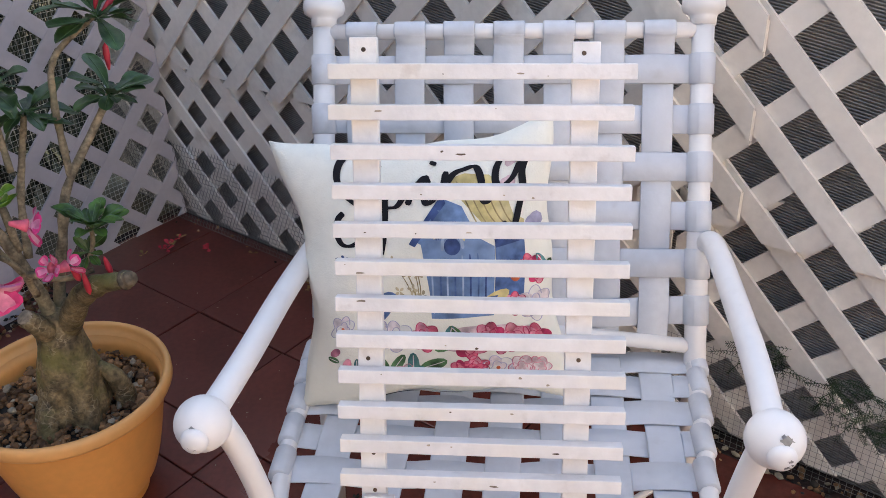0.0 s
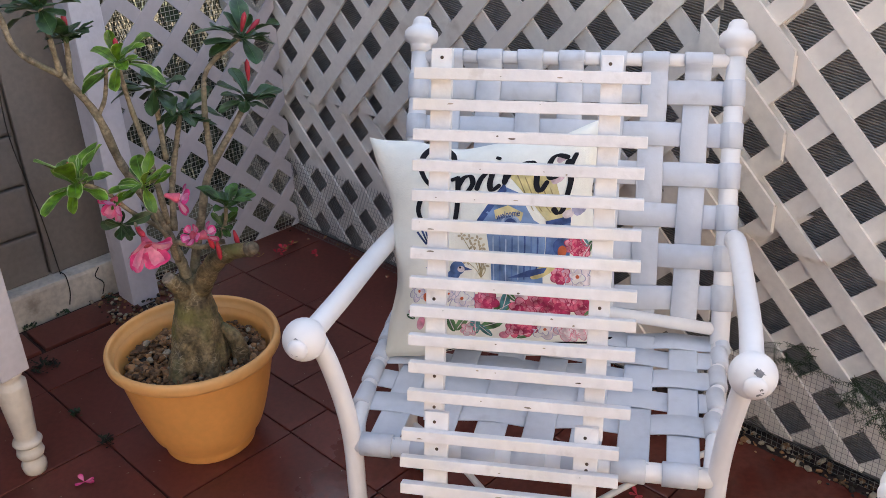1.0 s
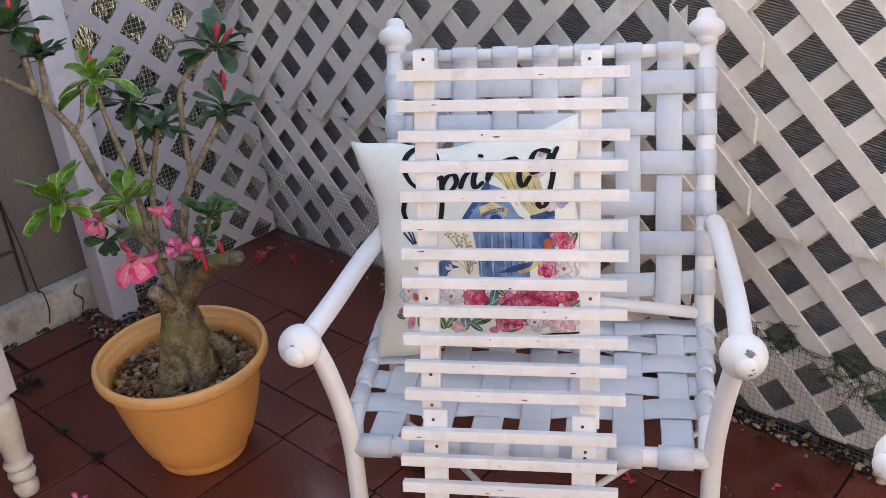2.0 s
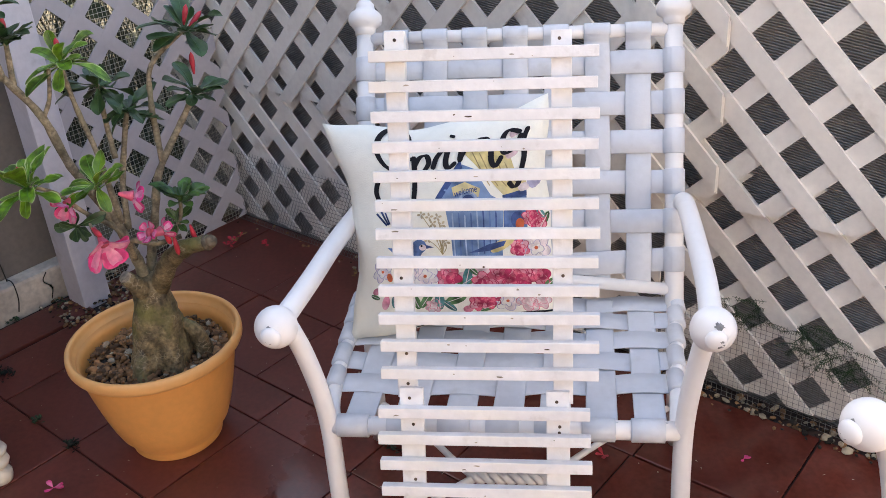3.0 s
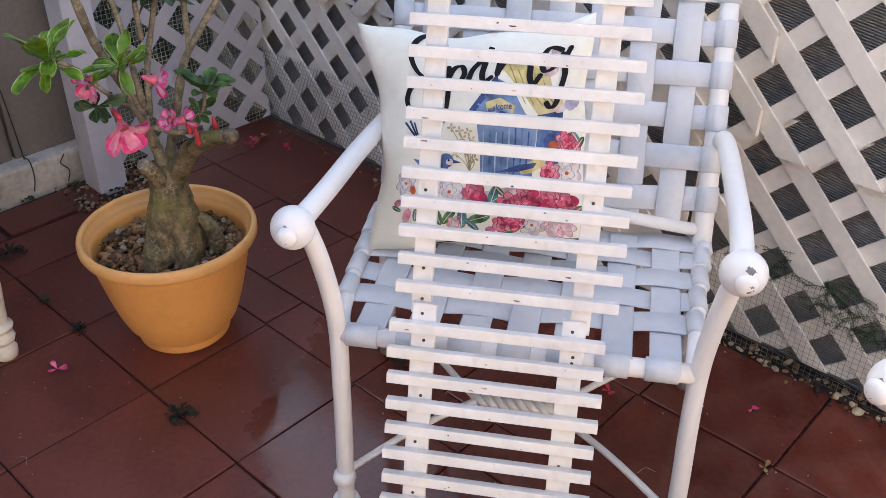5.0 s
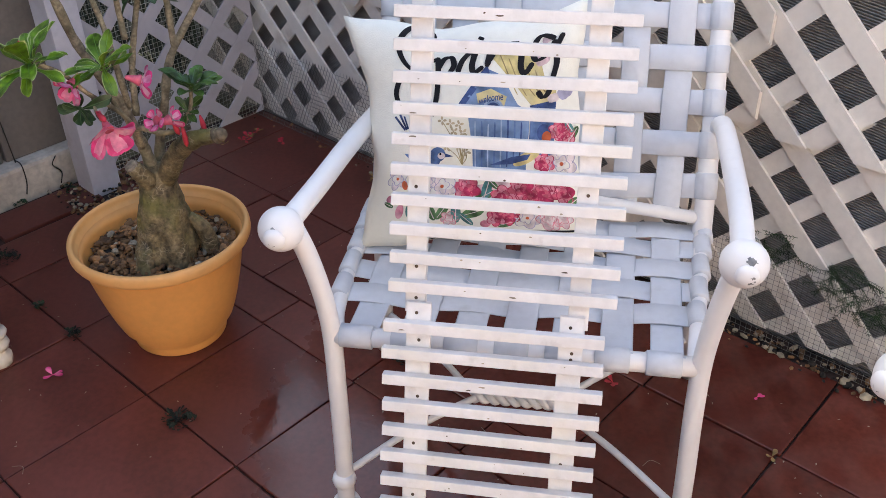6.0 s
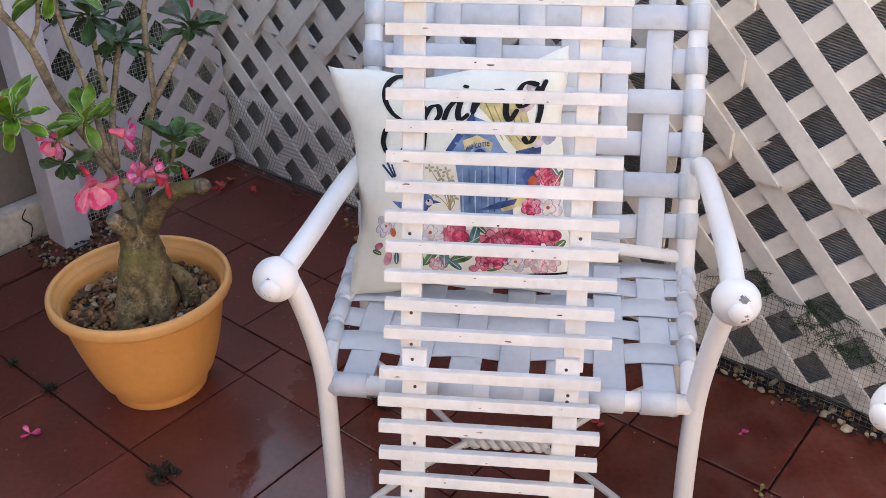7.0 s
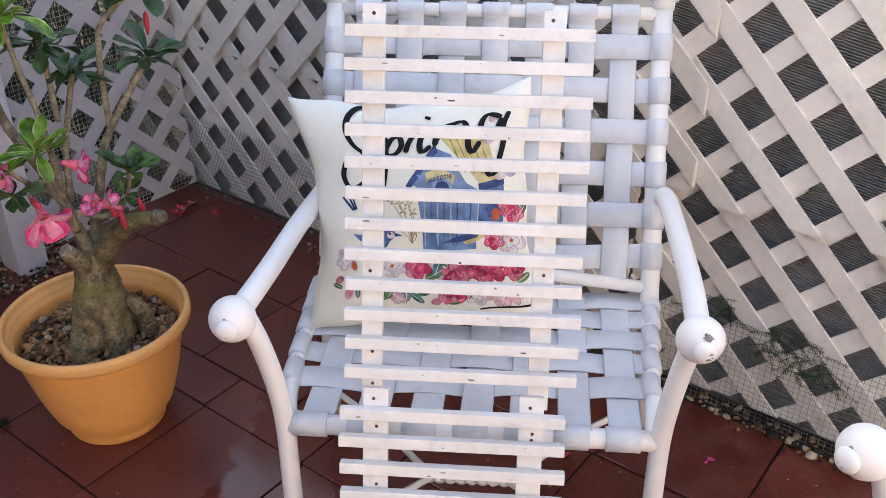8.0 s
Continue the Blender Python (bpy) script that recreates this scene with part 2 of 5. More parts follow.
def wet(m, centre, radius, dry, damp):
    """Rain water left on the paving: smoother and a little darker inside a ragged round patch."""
    n, l = m.node_tree.nodes, m.node_tree.links
    geo, dist, nz, fine_nz = n.new("ShaderNodeNewGeometry"), n.new("ShaderNodeVectorMath"), n.new("ShaderNodeTexNoise"), n.new("ShaderNodeTexNoise")
    dist.operation = "DISTANCE"
    dist.inputs[1].default_value = centre
    l.new(geo.outputs["Position"], dist.inputs[0])
    total = dist.outputs["Value"]
    for tex, size, reach in ((nz, 5.0, 0.34), (fine_nz, 26.0, 0.12)):
        tex.inputs["Scale"].default_value, tex.inputs["Detail"].default_value = size, 6.0
        l.new(geo.outputs["Position"], tex.inputs["Vector"])
        add = n.new("ShaderNodeMath")
        add.operation = "MULTIPLY_ADD"
        add.inputs[1].default_value = reach
        l.new(tex.outputs["Fac"], add.inputs[0])
        l.new(total, add.inputs[2])
        total = add.outputs[0]
    edge = n.new("ShaderNodeMapRange")
    edge.inputs["From Min"].default_value, edge.inputs["From Max"].default_value = radius + 0.215, radius + 0.245
    edge.inputs["To Min"].default_value, edge.inputs["To Max"].default_value = 1.0, 0.0
    l.new(total, edge.inputs["Value"])
    b = n["Principled BSDF"]
    rough = n.new("ShaderNodeMix")
    l.new(edge.outputs[0], rough.inputs[0])
    l.new(b.inputs["Roughness"].links[0].from_socket, rough.inputs[2])
    rough.inputs[3].default_value = damp
    l.new(rough.outputs[0], b.inputs["Roughness"])
    old = b.inputs["Base Color"].links[0].from_socket
    dark = n.new("ShaderNodeMix")
    dark.data_type, dark.blend_type = "RGBA", "MULTIPLY"
    l.new(edge.outputs[0], dark.inputs[0])
    l.new(old, dark.inputs[6])
    dark.inputs[7].default_value = (dry, dry, dry, 1)
    l.new(dark.outputs[2], b.inputs["Base Color"])


wet(tile_clay, (-0.55, 1.15, 0.0), 0.71, 0.9, 0.09)
crackle(bark, 62, (0.46, 0.39, 0.26))
shade_cloth = ribbed("shade_cloth", (0.50, 0.48, 0.46))

# ---------------------------------------------------------------- building helpers


def part(name, bm, mat, parent=None, label="", smooth=False):
    me = bpy.data.meshes.new(name)
    bmesh.ops.recalc_face_normals(bm, faces=bm.faces[:])
    bm.to_mesh(me)
    bm.free()
    me.materials.append(mat)
    if smooth:
        me.shade_smooth()
    ob = new(name, me)
    if parent:
        ob.parent = parent
    if label:
        ob["label"] = label
    return ob


def thing(name, m, label, category, group="", kind=""):
    ob = new(name)
    ob.matrix_world = m
    return tagged(ob, label, category, group, kind)


def add_box(bm, x0, x1, y0, y1, z0, z1, m=None, bevel=0.0):
    v = [bm.verts.new((x, y, z)) for x in (x0, x1) for y in (y0, y1) for z in (z0, z1)]
    f = [bm.faces.new([v[i] for i in q]) for q in ((0, 1, 3, 2), (4, 6, 7, 5), (0, 4, 5, 1), (2, 3, 7, 6), (0, 2, 6, 4), (1, 5, 7, 3))]
    if bevel:
        r = bmesh.ops.bevel(bm, geom=list({e for q in f for e in q.edges}), offset=bevel, segments=2, profile=0.6, affect="EDGES")
        v = list({w for q in r["faces"] for w in q.verts} | {w for w in v if w.is_valid})
    if m:
        for w in v:
            w.co = m @ w.co
    return v


def add_tube(bm, pts, radii, seg=14, caps=True):
    """A round tube along a line of points, with one radius or one for each point."""
    pts = [Vector(p) for p in pts]
    if not isinstance(radii, (list, tuple)):
        radii = [radii] * len(pts)
    rings, up = [], None
    for i, p in enumerate(pts):
        t = (pts[min(i + 1, len(pts) - 1)] - pts[max(i - 1, 0)]).normalized()
        if up is None:
            up = Vector((0, 0, 1)) if abs(t.z) < 0.9 else Vector((1, 0, 0))
        side = t.cross(up).normalized()
        up = side.cross(t).normalized()
        rings.append([bm.verts.new(p + radii[i] * (math.cos(a) * side + math.sin(a) * up)) for a in [2 * math.pi * k / seg for k in range(seg)]])
    for a, b in zip(rings, rings[1:]):
        for k in range(seg):
            bm.faces.new((a[k], a[(k + 1) % seg], b[(k + 1) % seg], b[k]))
    if caps:
        bm.faces.new(rings[0][::-1])
        bm.faces.new(rings[-1])
    return rings


def smooth_line(pts, n=6):
    """A Catmull-Rom line through the points."""
    p = [Vector(q) for q in pts]
    p = [2 * p[0] - p[1]] + p + [2 * p[-1] - p[-2]]
    out = []
    for i in range(1, len(p) - 2):
        for k in range(n):
            t = k / n
            out.append(0.5 * (2 * p[i] + (p[i + 1] - p[i - 1]) * t + (2 * p[i - 1] - 5 * p[i] + 4 * p[i + 1] - p[i + 2]) * t * t + (3 * p[i] - p[i - 1] - 3 * p[i + 1] + p[i + 2]) * t ** 3))
    return out + [p[-2]]


def add_lathe(bm, profile, m=None, seg=32, closed=False):
    """A turned shape from (radius, height) pairs."""
    m = m or Matrix()
    rings = [[bm.verts.new(m @ Vector((max(r, 1e-4) * math.cos(2 * math.pi * k / seg), max(r, 1e-4) * math.sin(2 * math.pi * k / seg), z))) for k in range(seg)] for r, z in profile]
    for a, b in zip(rings, rings[1:]):
        for k in range(seg):
            bm.faces.new((a[k], a[(k + 1) % seg], b[(k + 1) % seg], b[k]))
    if closed:
        for k in range(seg):
            bm.faces.new((rings[-1][k], rings[-1][(k + 1) % seg], rings[0][(k + 1) % seg], rings[0][k]))
    else:
        bm.faces.new(rings[0][::-1])
        bm.faces.new(rings[-1])


def add_ribbon(bm, pts, width, side, thick=0.0022):
    """A flat band along points; side: its direction across."""
    pts, side = [Vector(p) for p in pts], Vector(side).normalized()
    rings = []
    for i, p in enumerate(pts):
        t = (pts[min(i + 1, len(pts) - 1)] - pts[max(i - 1, 0)]).normalized()
        nrm = t.cross(side).normalized()
        w, h = side * width / 2, nrm * thick / 2
        rings.append([bm.verts.new(p + q) for q in (-w - h * 0.3, -w * 0.96 + h, w * 0.96 + h, w - h * 0.3, w * 0.9 - h, -w * 0.9 - h)])
    for a, b in zip(rings, rings[1:]):
        for k in range(6):
            bm.faces.new((a[k], a[(k + 1) % 6], b[(k + 1) % 6], b[k]))
    bm.faces.new(rings[0][::-1])
    bm.faces.new(rings[-1])


def add_pebble(bm, p, r, rnd):
    """A small uneven stone."""
    v = bmesh.ops.create_icosphere(bm, subdivisions=1, radius=r)["verts"]
    s = Vector((rnd.uniform(0.7, 1.3), rnd.uniform(0.6, 1.1), rnd.uniform(0.45, 0.8)))
    e = Euler((rnd.uniform(-0.5, 0.5), rnd.uniform(-0.5, 0.5), rnd.uniform(0, 6.3))).to_matrix()
    for w in v:
        q = w.co * rnd.uniform(0.82, 1.15)
        w.co = Vector(p) + e @ Vector((q.x * s.x, q.y * s.y, q.z * s.z))


def clip_poly(poly, x0, x1, z0, z1):
    for ax, lim, sign in ((0, x0, 1), (0, x1, -1), (1, z0, 1), (1, z1, -1)):
        out = []
        for i, a in enumerate(poly):
            b = poly[(i + 1) % len(poly)]
            da, db = sign * (a[ax] - lim), sign * (b[ax] - lim)
            if da >= 0:
                out.append(a)
            if (da < 0) != (db < 0):
                t = da / (da - db)
                out.append((a[0] + t * (b[0] - a[0]), a[1] + t * (b[1] - a[1])))
        poly = out
        if len(poly) < 3:
            return []
    return poly


def add_prism(bm, poly, y0, y1, place):
    """A flat polygon given thickness; place turns (across, depth, up) into a point."""
    a = [bm.verts.new(place(x, y0, z)) for x, z in poly]
    b = [bm.verts.new(place(x, y1, z)) for x, z in poly]
    bm.faces.new(a)
    bm.faces.new(b[::-1])
    for i in range(len(poly)):
        j = (i + 1) % len(poly)
        bm.faces.new((a[i], b[i], b[j], a[j]))


rnd = random.Random(7)

# ---------------------------------------------------------------- ground, tiles, walls
bm = bmesh.new()
g = [bm.verts.new(p) for p in ((-60, -60, -0.035), (60, -60, -0.035), (60, 60, -0.035), (-60, 60, -0.035))]
bm.faces.new(g)
ground = part("ground", bm, dry_earth)
tagged(ground, "dry brown earth and sparse grass round the patio", "ground", kind="structure")

floor = thing("floor", Matrix(), "dark red square concrete patio tiles with mossy dark joints", "floor", kind="structure")
bm = bmesh.new()
add_box(bm, -2.31, 3.4, -3.2, 1.62, -0.034, -0.007)
part("mortar_bed", bm, joint_sand, floor)

# house wall with its plinth, and the white corner post
wall = thing("wall_west", Matrix(), "dark grey painted siding wall above a pale concrete footing", "wall", kind="structure")
# the siding wall is carried up beyond view so that it blocks the sun
bm = bmesh.new()
add_box(bm, -2.6, -2.375, -3.2, 1.02, 0.10, 3.01)
part("backing", bm, house_grey, wall)
# unseen return wall, added to stop sun falling on the fence corner
bm = bmesh.new()
add_box(bm, -4.9, -2.602, 0.86, 1.02, 0.0, 3.01)
part("end_wall", bm, house_grey, wall)
for k in range(19):
    bm = bmesh.new()
    z = 0.105 + k * 0.148
    add_box(bm, -2.375, -2.352, -3.2, 0.775, z, z + 0.141, bevel=0.008)
    part("siding_board", bm, house_grey, wall)
bm = bmesh.new()
add_box(bm, -2.375, -2.350, 0.782, 1.02, 0.105, 2.99, bevel=0.006)
part("corner_board", bm, house_grey, wall)
bm = bmesh.new()
add_box(bm, -2.62, -2.30, -3.2, 1.03, -0.03, 0.105, bevel=0.012)
part("footing", bm, concrete, wall, "cracked pale concrete footing")

# unseen cream walls, added behind the camera to bounce warm light and close the patio
bm = bmesh.new()
add_box(bm, 3.42, 3.60, -3.30, 1.75, -0.04, 2.9, bevel=0.01)
tagged(part("wall_east", bm, cream_render), "unseen cream wall added to bounce warm sunlight onto the patio", "wall", kind="structure")
bm = bmesh.new()
add_box(bm, -2.62, 3.60, -3.50, -3.304, -0.04, 2.9, bevel=0.01)
tagged(part("wall_south", bm, cream_render), "unseen cream wall added to close the patio", "wall", kind="structure")

bm = bmesh.new()
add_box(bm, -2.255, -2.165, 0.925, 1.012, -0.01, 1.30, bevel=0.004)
post = part("fence_post", bm, shade_tinted_white)
tagged(post, "square white painted wooden post at the end of the lattice", "post", kind="structure")

# ---------------------------------------------------------------- lattice fences
PITCH, STRIP = 0.1565, 0.0430


def lattice(fence, x0, x1, z0, z1, phase, rise, y, place, thick=0.007, pitch=PITCH, strip=STRIP, mat=lattice_paint, jitter=1.0):
    """One layer of slanting strips inside a rectangle. rise 1: '/', -1: the other way; phase: x - rise * z of one strip."""
    half = strip / math.sqrt(2)
    k0, k1 = int((x0 - z1 - 3 - phase) / pitch) - 1, int((x1 + z1 + 3 - phase) / pitch) + 1
    for k in range(k0, k1):
        c = phase + k * pitch + jitter * rnd.uniform(-0.004, 0.004)
        lean = jitter * rnd.uniform(-0.006, 0.006)
        lo, hi = z0 - 0.2, z1 + 0.2
        poly = [(c + rise * lo - half, lo), (c + rise * lo + half, lo), (c + rise * hi + half + lean, hi), (c + rise * hi - half + lean, hi)]
        poly = clip_poly(poly, x0, x1, z0, z1)
        if len(poly) < 3 or max(p[0] for p in poly) - min(p[0] for p in poly) < 0.01:
            continue
        bm = bmesh.new()
        add_prism(bm, poly, y, y + thick, place)
        part("lattice_strip", bm, mat, fence)


north = thing("fence_north", Matrix(), "weathered off-white diagonal lattice fence of overlapping panels", "fence", kind="structure")
flat = lambda x, y, z: (x, y, z)
lattice(north, -0.66, 1.6, 0.015, 0.56, -0.4385, 1, 1.607, flat)
lattice(north, -0.66, 1.6, 0.015, 0.56, 0.0175, -1, 1.599, flat)
lattice(north, -2.52, -0.668, 0.015, 0.60, -2.228, 1, 1.609, flat)
lattice(north, -2.52, -0.668, 0.015, 0.60, -1.506, -1, 1.601, flat)
lattice(north, -0.64, 1.6, 0.482, 1.16, -1.0735, 1, 1.590, flat)
lattice(north, -0.64, 1.6, 0.482, 1.16, 0.337, -1, 1.582, flat)
lattice(north, -2.52, -0.705, 0.50, 1.16, -1.45, -1, 1.589, flat)
lattice(north, -2.52, -0.705, 0.485, 1.16, -2.395, 1, 1.580, flat)
# narrow middle panel, its end lying over the right-hand one
lattice(north, -0.735, -0.535, 0.50, 1.16, 0.332, -1, 1.565, flat)
lattice(north, -0.735, -0.535, 0.50, 1.16, -1.078, 1, 1.5725, flat)
bm = bmesh.new()
add_box(bm, -2.6, 1.7, 1.645, 1.653, -0.03, 1.15)
screen = part("privacy_screen", bm, shade_cloth)
tagged(screen, "dark grey ribbed shade cloth behind the lattice", "screen", kind="structure")

west = thing("fence_west", Matrix(), "white vinyl lattice panel, lilac shade in its colour, between post and corner", "fence", kind="structure")
turned = lambda x, y, z: (-2.20 - y, x, z)
lattice(west, 1.012, 1.578, 0.03, 1.04, 0.639, 1, 0.0, turned, 0.005, 0.151, 0.039, shaded_vinyl, 0.25)
lattice(west, 1.012, 1.578, 0.03, 1.04, 1.645, -1, 0.0008, turned, 0.005, 0.151, 0.039, shaded_vinyl, 0.25)


def wire_grid(bm, x0, x1, z0, z1, y, place, step=0.0127, r=0.00055):
    n = int((x1 - x0) / step)
    for i in range(n + 1):
        x = x0 + i * step + rnd.uniform(-0.0006, 0.0006)
        add_tube(bm, [place(x, y, z0), place(x + rnd.uniform(-0.002, 0.002), y, z1)], r, 4, False)
    for i in range(int((z1 - z0) / step) + 1):
        z = z0 + i * step
        pts = [place(x0 + (x1 - x0) * k / 12, y + rnd.uniform(-0.001, 0.001), z + 0.002 * math.sin(k * 0.9 + z * 40)) for k in range(13)]
        add_tube(bm, pts, r, 4, False)


bm = bmesh.new()
wire_grid(bm, -0.66, 1.2, 0.0, 0.235, 1.575, flat, 0.0127, 0.00046)
mesh_low = part("hardware_cloth", bm, wire)
tagged(mesh_low, "fine square wire mesh fixed along the foot of the lattice", "wire mesh", kind="stuff")
bm = bmesh.new()
wire_grid(bm, 1.02, 1.57, 0.02, 1.03, 0.02, turned, 0.0135, 0.0006)
mesh_west = part("hardware_cloth", bm, galvanised)
tagged(mesh_west, "square wire mesh behind the white lattice panel", "wire mesh", kind="stuff")
# hexagonal netting along the left half of the long fence
bm = bmesh.new()
for row in range(19):
    for colm in range(116):
        x, z = -2.45 + colm * 0.0135 + (row % 2) * 0.00675, 0.005 + row * 0.0140
        if x > -0.90:
            continue
        add_tube(bm, [(x, 1.573, z), (x + 0.00675, 1.572, z + 0.005)], 0.0008, 4, False)
        add_tube(bm, [(x + 0.00675, 1.572, z + 0.005), (x + 0.0135, 1.573, z)], 0.0008, 4, False)
        add_tube(bm, [(x + 0.00675, 1.572, z + 0.005), (x + 0.00675, 1.573, z + 0.0140)], 0.0008, 4, False)
net = part("chicken_wire", bm, dull_zinc)
tagged(net, "dull grey hexagonal wire netting along the foot of the lattice", "wire mesh", kind="stuff")
# long dry grass outside the corner, seen through the panel's holes
bm = bmesh.new()
gr = random.Random(9)
for k in range(9000):
    x, y = -2.75 - 4.5 * gr.random() ** 1.5, gr.uniform(1.15, 5.5)
    a, ln = gr.uniform(0, 6.283), gr.uniform(0.06, 0.24)
    p, sd = Vector((x, y, -0.035)), Vector((math.cos(a), math.sin(a), 0)) * gr.uniform(0.003, 0.008)
    tip = p + Vector((gr.uniform(-0.6, 0.6) * ln, gr.uniform(-0.6, 0.6) * ln, ln))
    mid = p.lerp(tip, 0.5) + Vector((0, 0, 0.1 * ln))
    v = [bm.verts.new(q) for q in (p - sd, p + sd, mid + sd * 0.8, mid - sd * 0.8, tip)]
    bm.faces.new(v[:4])
    bm.faces.new((v[3], v[2], v[4]))
tagged(part("grass", bm, dry_grass), "long dry yellow-green grass outside the fence", "grass", kind="stuff")
# unseen roof over the house wall, added to keep sun off the patio
bm = bmesh.new()
add_box(bm, -4.9, -2.27, -3.4, 1.05, 3.00, 3.10, bevel=0.01)
shade_eave = part("roof_overhang", bm, house_grey)
tagged(shade_eave, "unseen grey roof slab added to shade the patio", "roof", kind="structure")

# trees added beyond the lattice corner to block sky and darken what the wet tiles mirror
def build_tree(x, y, height, low, radius, leaves, seed, label):
    tr = random.Random(seed)
    tree = thing("tree", pose(x, y, -0.03), label, "tree")
    bm = bmesh.new()
    add_tube(bm, smooth_line([(0, 0, 0), (0.04, 0.02, height * 0.25), (-0.06, 0.05, height * 0.5), (0.02, 0, height * 0.8)], 5), [0.13 - 0.0065 * k for k in range(16)], 12)
    for k in range(12):
        a, z = 2.4 * k, low + (height * 0.8 - low) * k / 12
        out = radius * tr.uniform(0.55, 0.8)
        add_tube(bm, smooth_line([(0, 0, z), (out * 0.5 * math.cos(a), out * 0.5 * math.sin(a), z + 0.35), (out * math.cos(a), out * math.sin(a), z + 0.6)], 4), [0.045 - 0.004 * i for i in range(9)], 8)
    part("trunk", bm, bark, tree)
    bm = bmesh.new()
    clumps = []
    for k in range(leaves // 60):
        a, r, z = tr.uniform(0, 6.283), radius * math.sqrt(tr.random()), tr.uniform(low, height)
        clumps.append(Vector((r * math.cos(a), r * math.sin(a), z)))
    for k in range(leaves):
        c = tr.choice(clumps) + Vector((tr.gauss(0, 0.15), tr.gauss(0, 0.15), tr.gauss(0, 0.13)))
        d = Vector((tr.uniform(-1, 1), tr.uniform(-1, 1), tr.uniform(-0.9, 0.4))).normalized()
        side = d.cross(Vector((tr.uniform(-1, 1), tr.uniform(-1, 1), 1))).normalized() * tr.uniform(0.025, 0.045)
        ln = tr.uniform(0.10, 0.17)
        bm.faces.new([bm.verts.new(q) for q in (c, c + d * ln * 0.5 + side, c + d * ln, c + d * ln * 0.5 - side)])
    part("crown", bm, crown_leaf, tree, "crown of small green leaves")


build_tree(-5.1, 1.75, 4.6, 0.7, 1.15, 10000, 5, "tall leafy tree added beyond the lattice corner to block sky")
build_tree(-5.9, 5.2, 4.6, 0.8, 1.9, 14000, 6, "low broad leafy tree added behind the fence corner to block sky")

# ---------------------------------------------------------------- chair
CHAIR = pose(-0.493, 0.713, 0, 0, 0, 32.87)


def cx(v):
    return 0.045 * v + 0.006


def back_pt(u, s, off=0.0):
    """A point of the reclined back: u across, s up the slope from the arm's height, off towards the sitter."""
    a = radians(26.8)
    return Vector((u, 0.541 + s * math.sin(a) - off * math.cos(a), 0.603 + s * math.cos(a) + off * math.sin(a)))


BALL_Y, BALL_Z = 0.040, 0.639


def ball_x(s):
    return s * 0.3195 - 0.0035


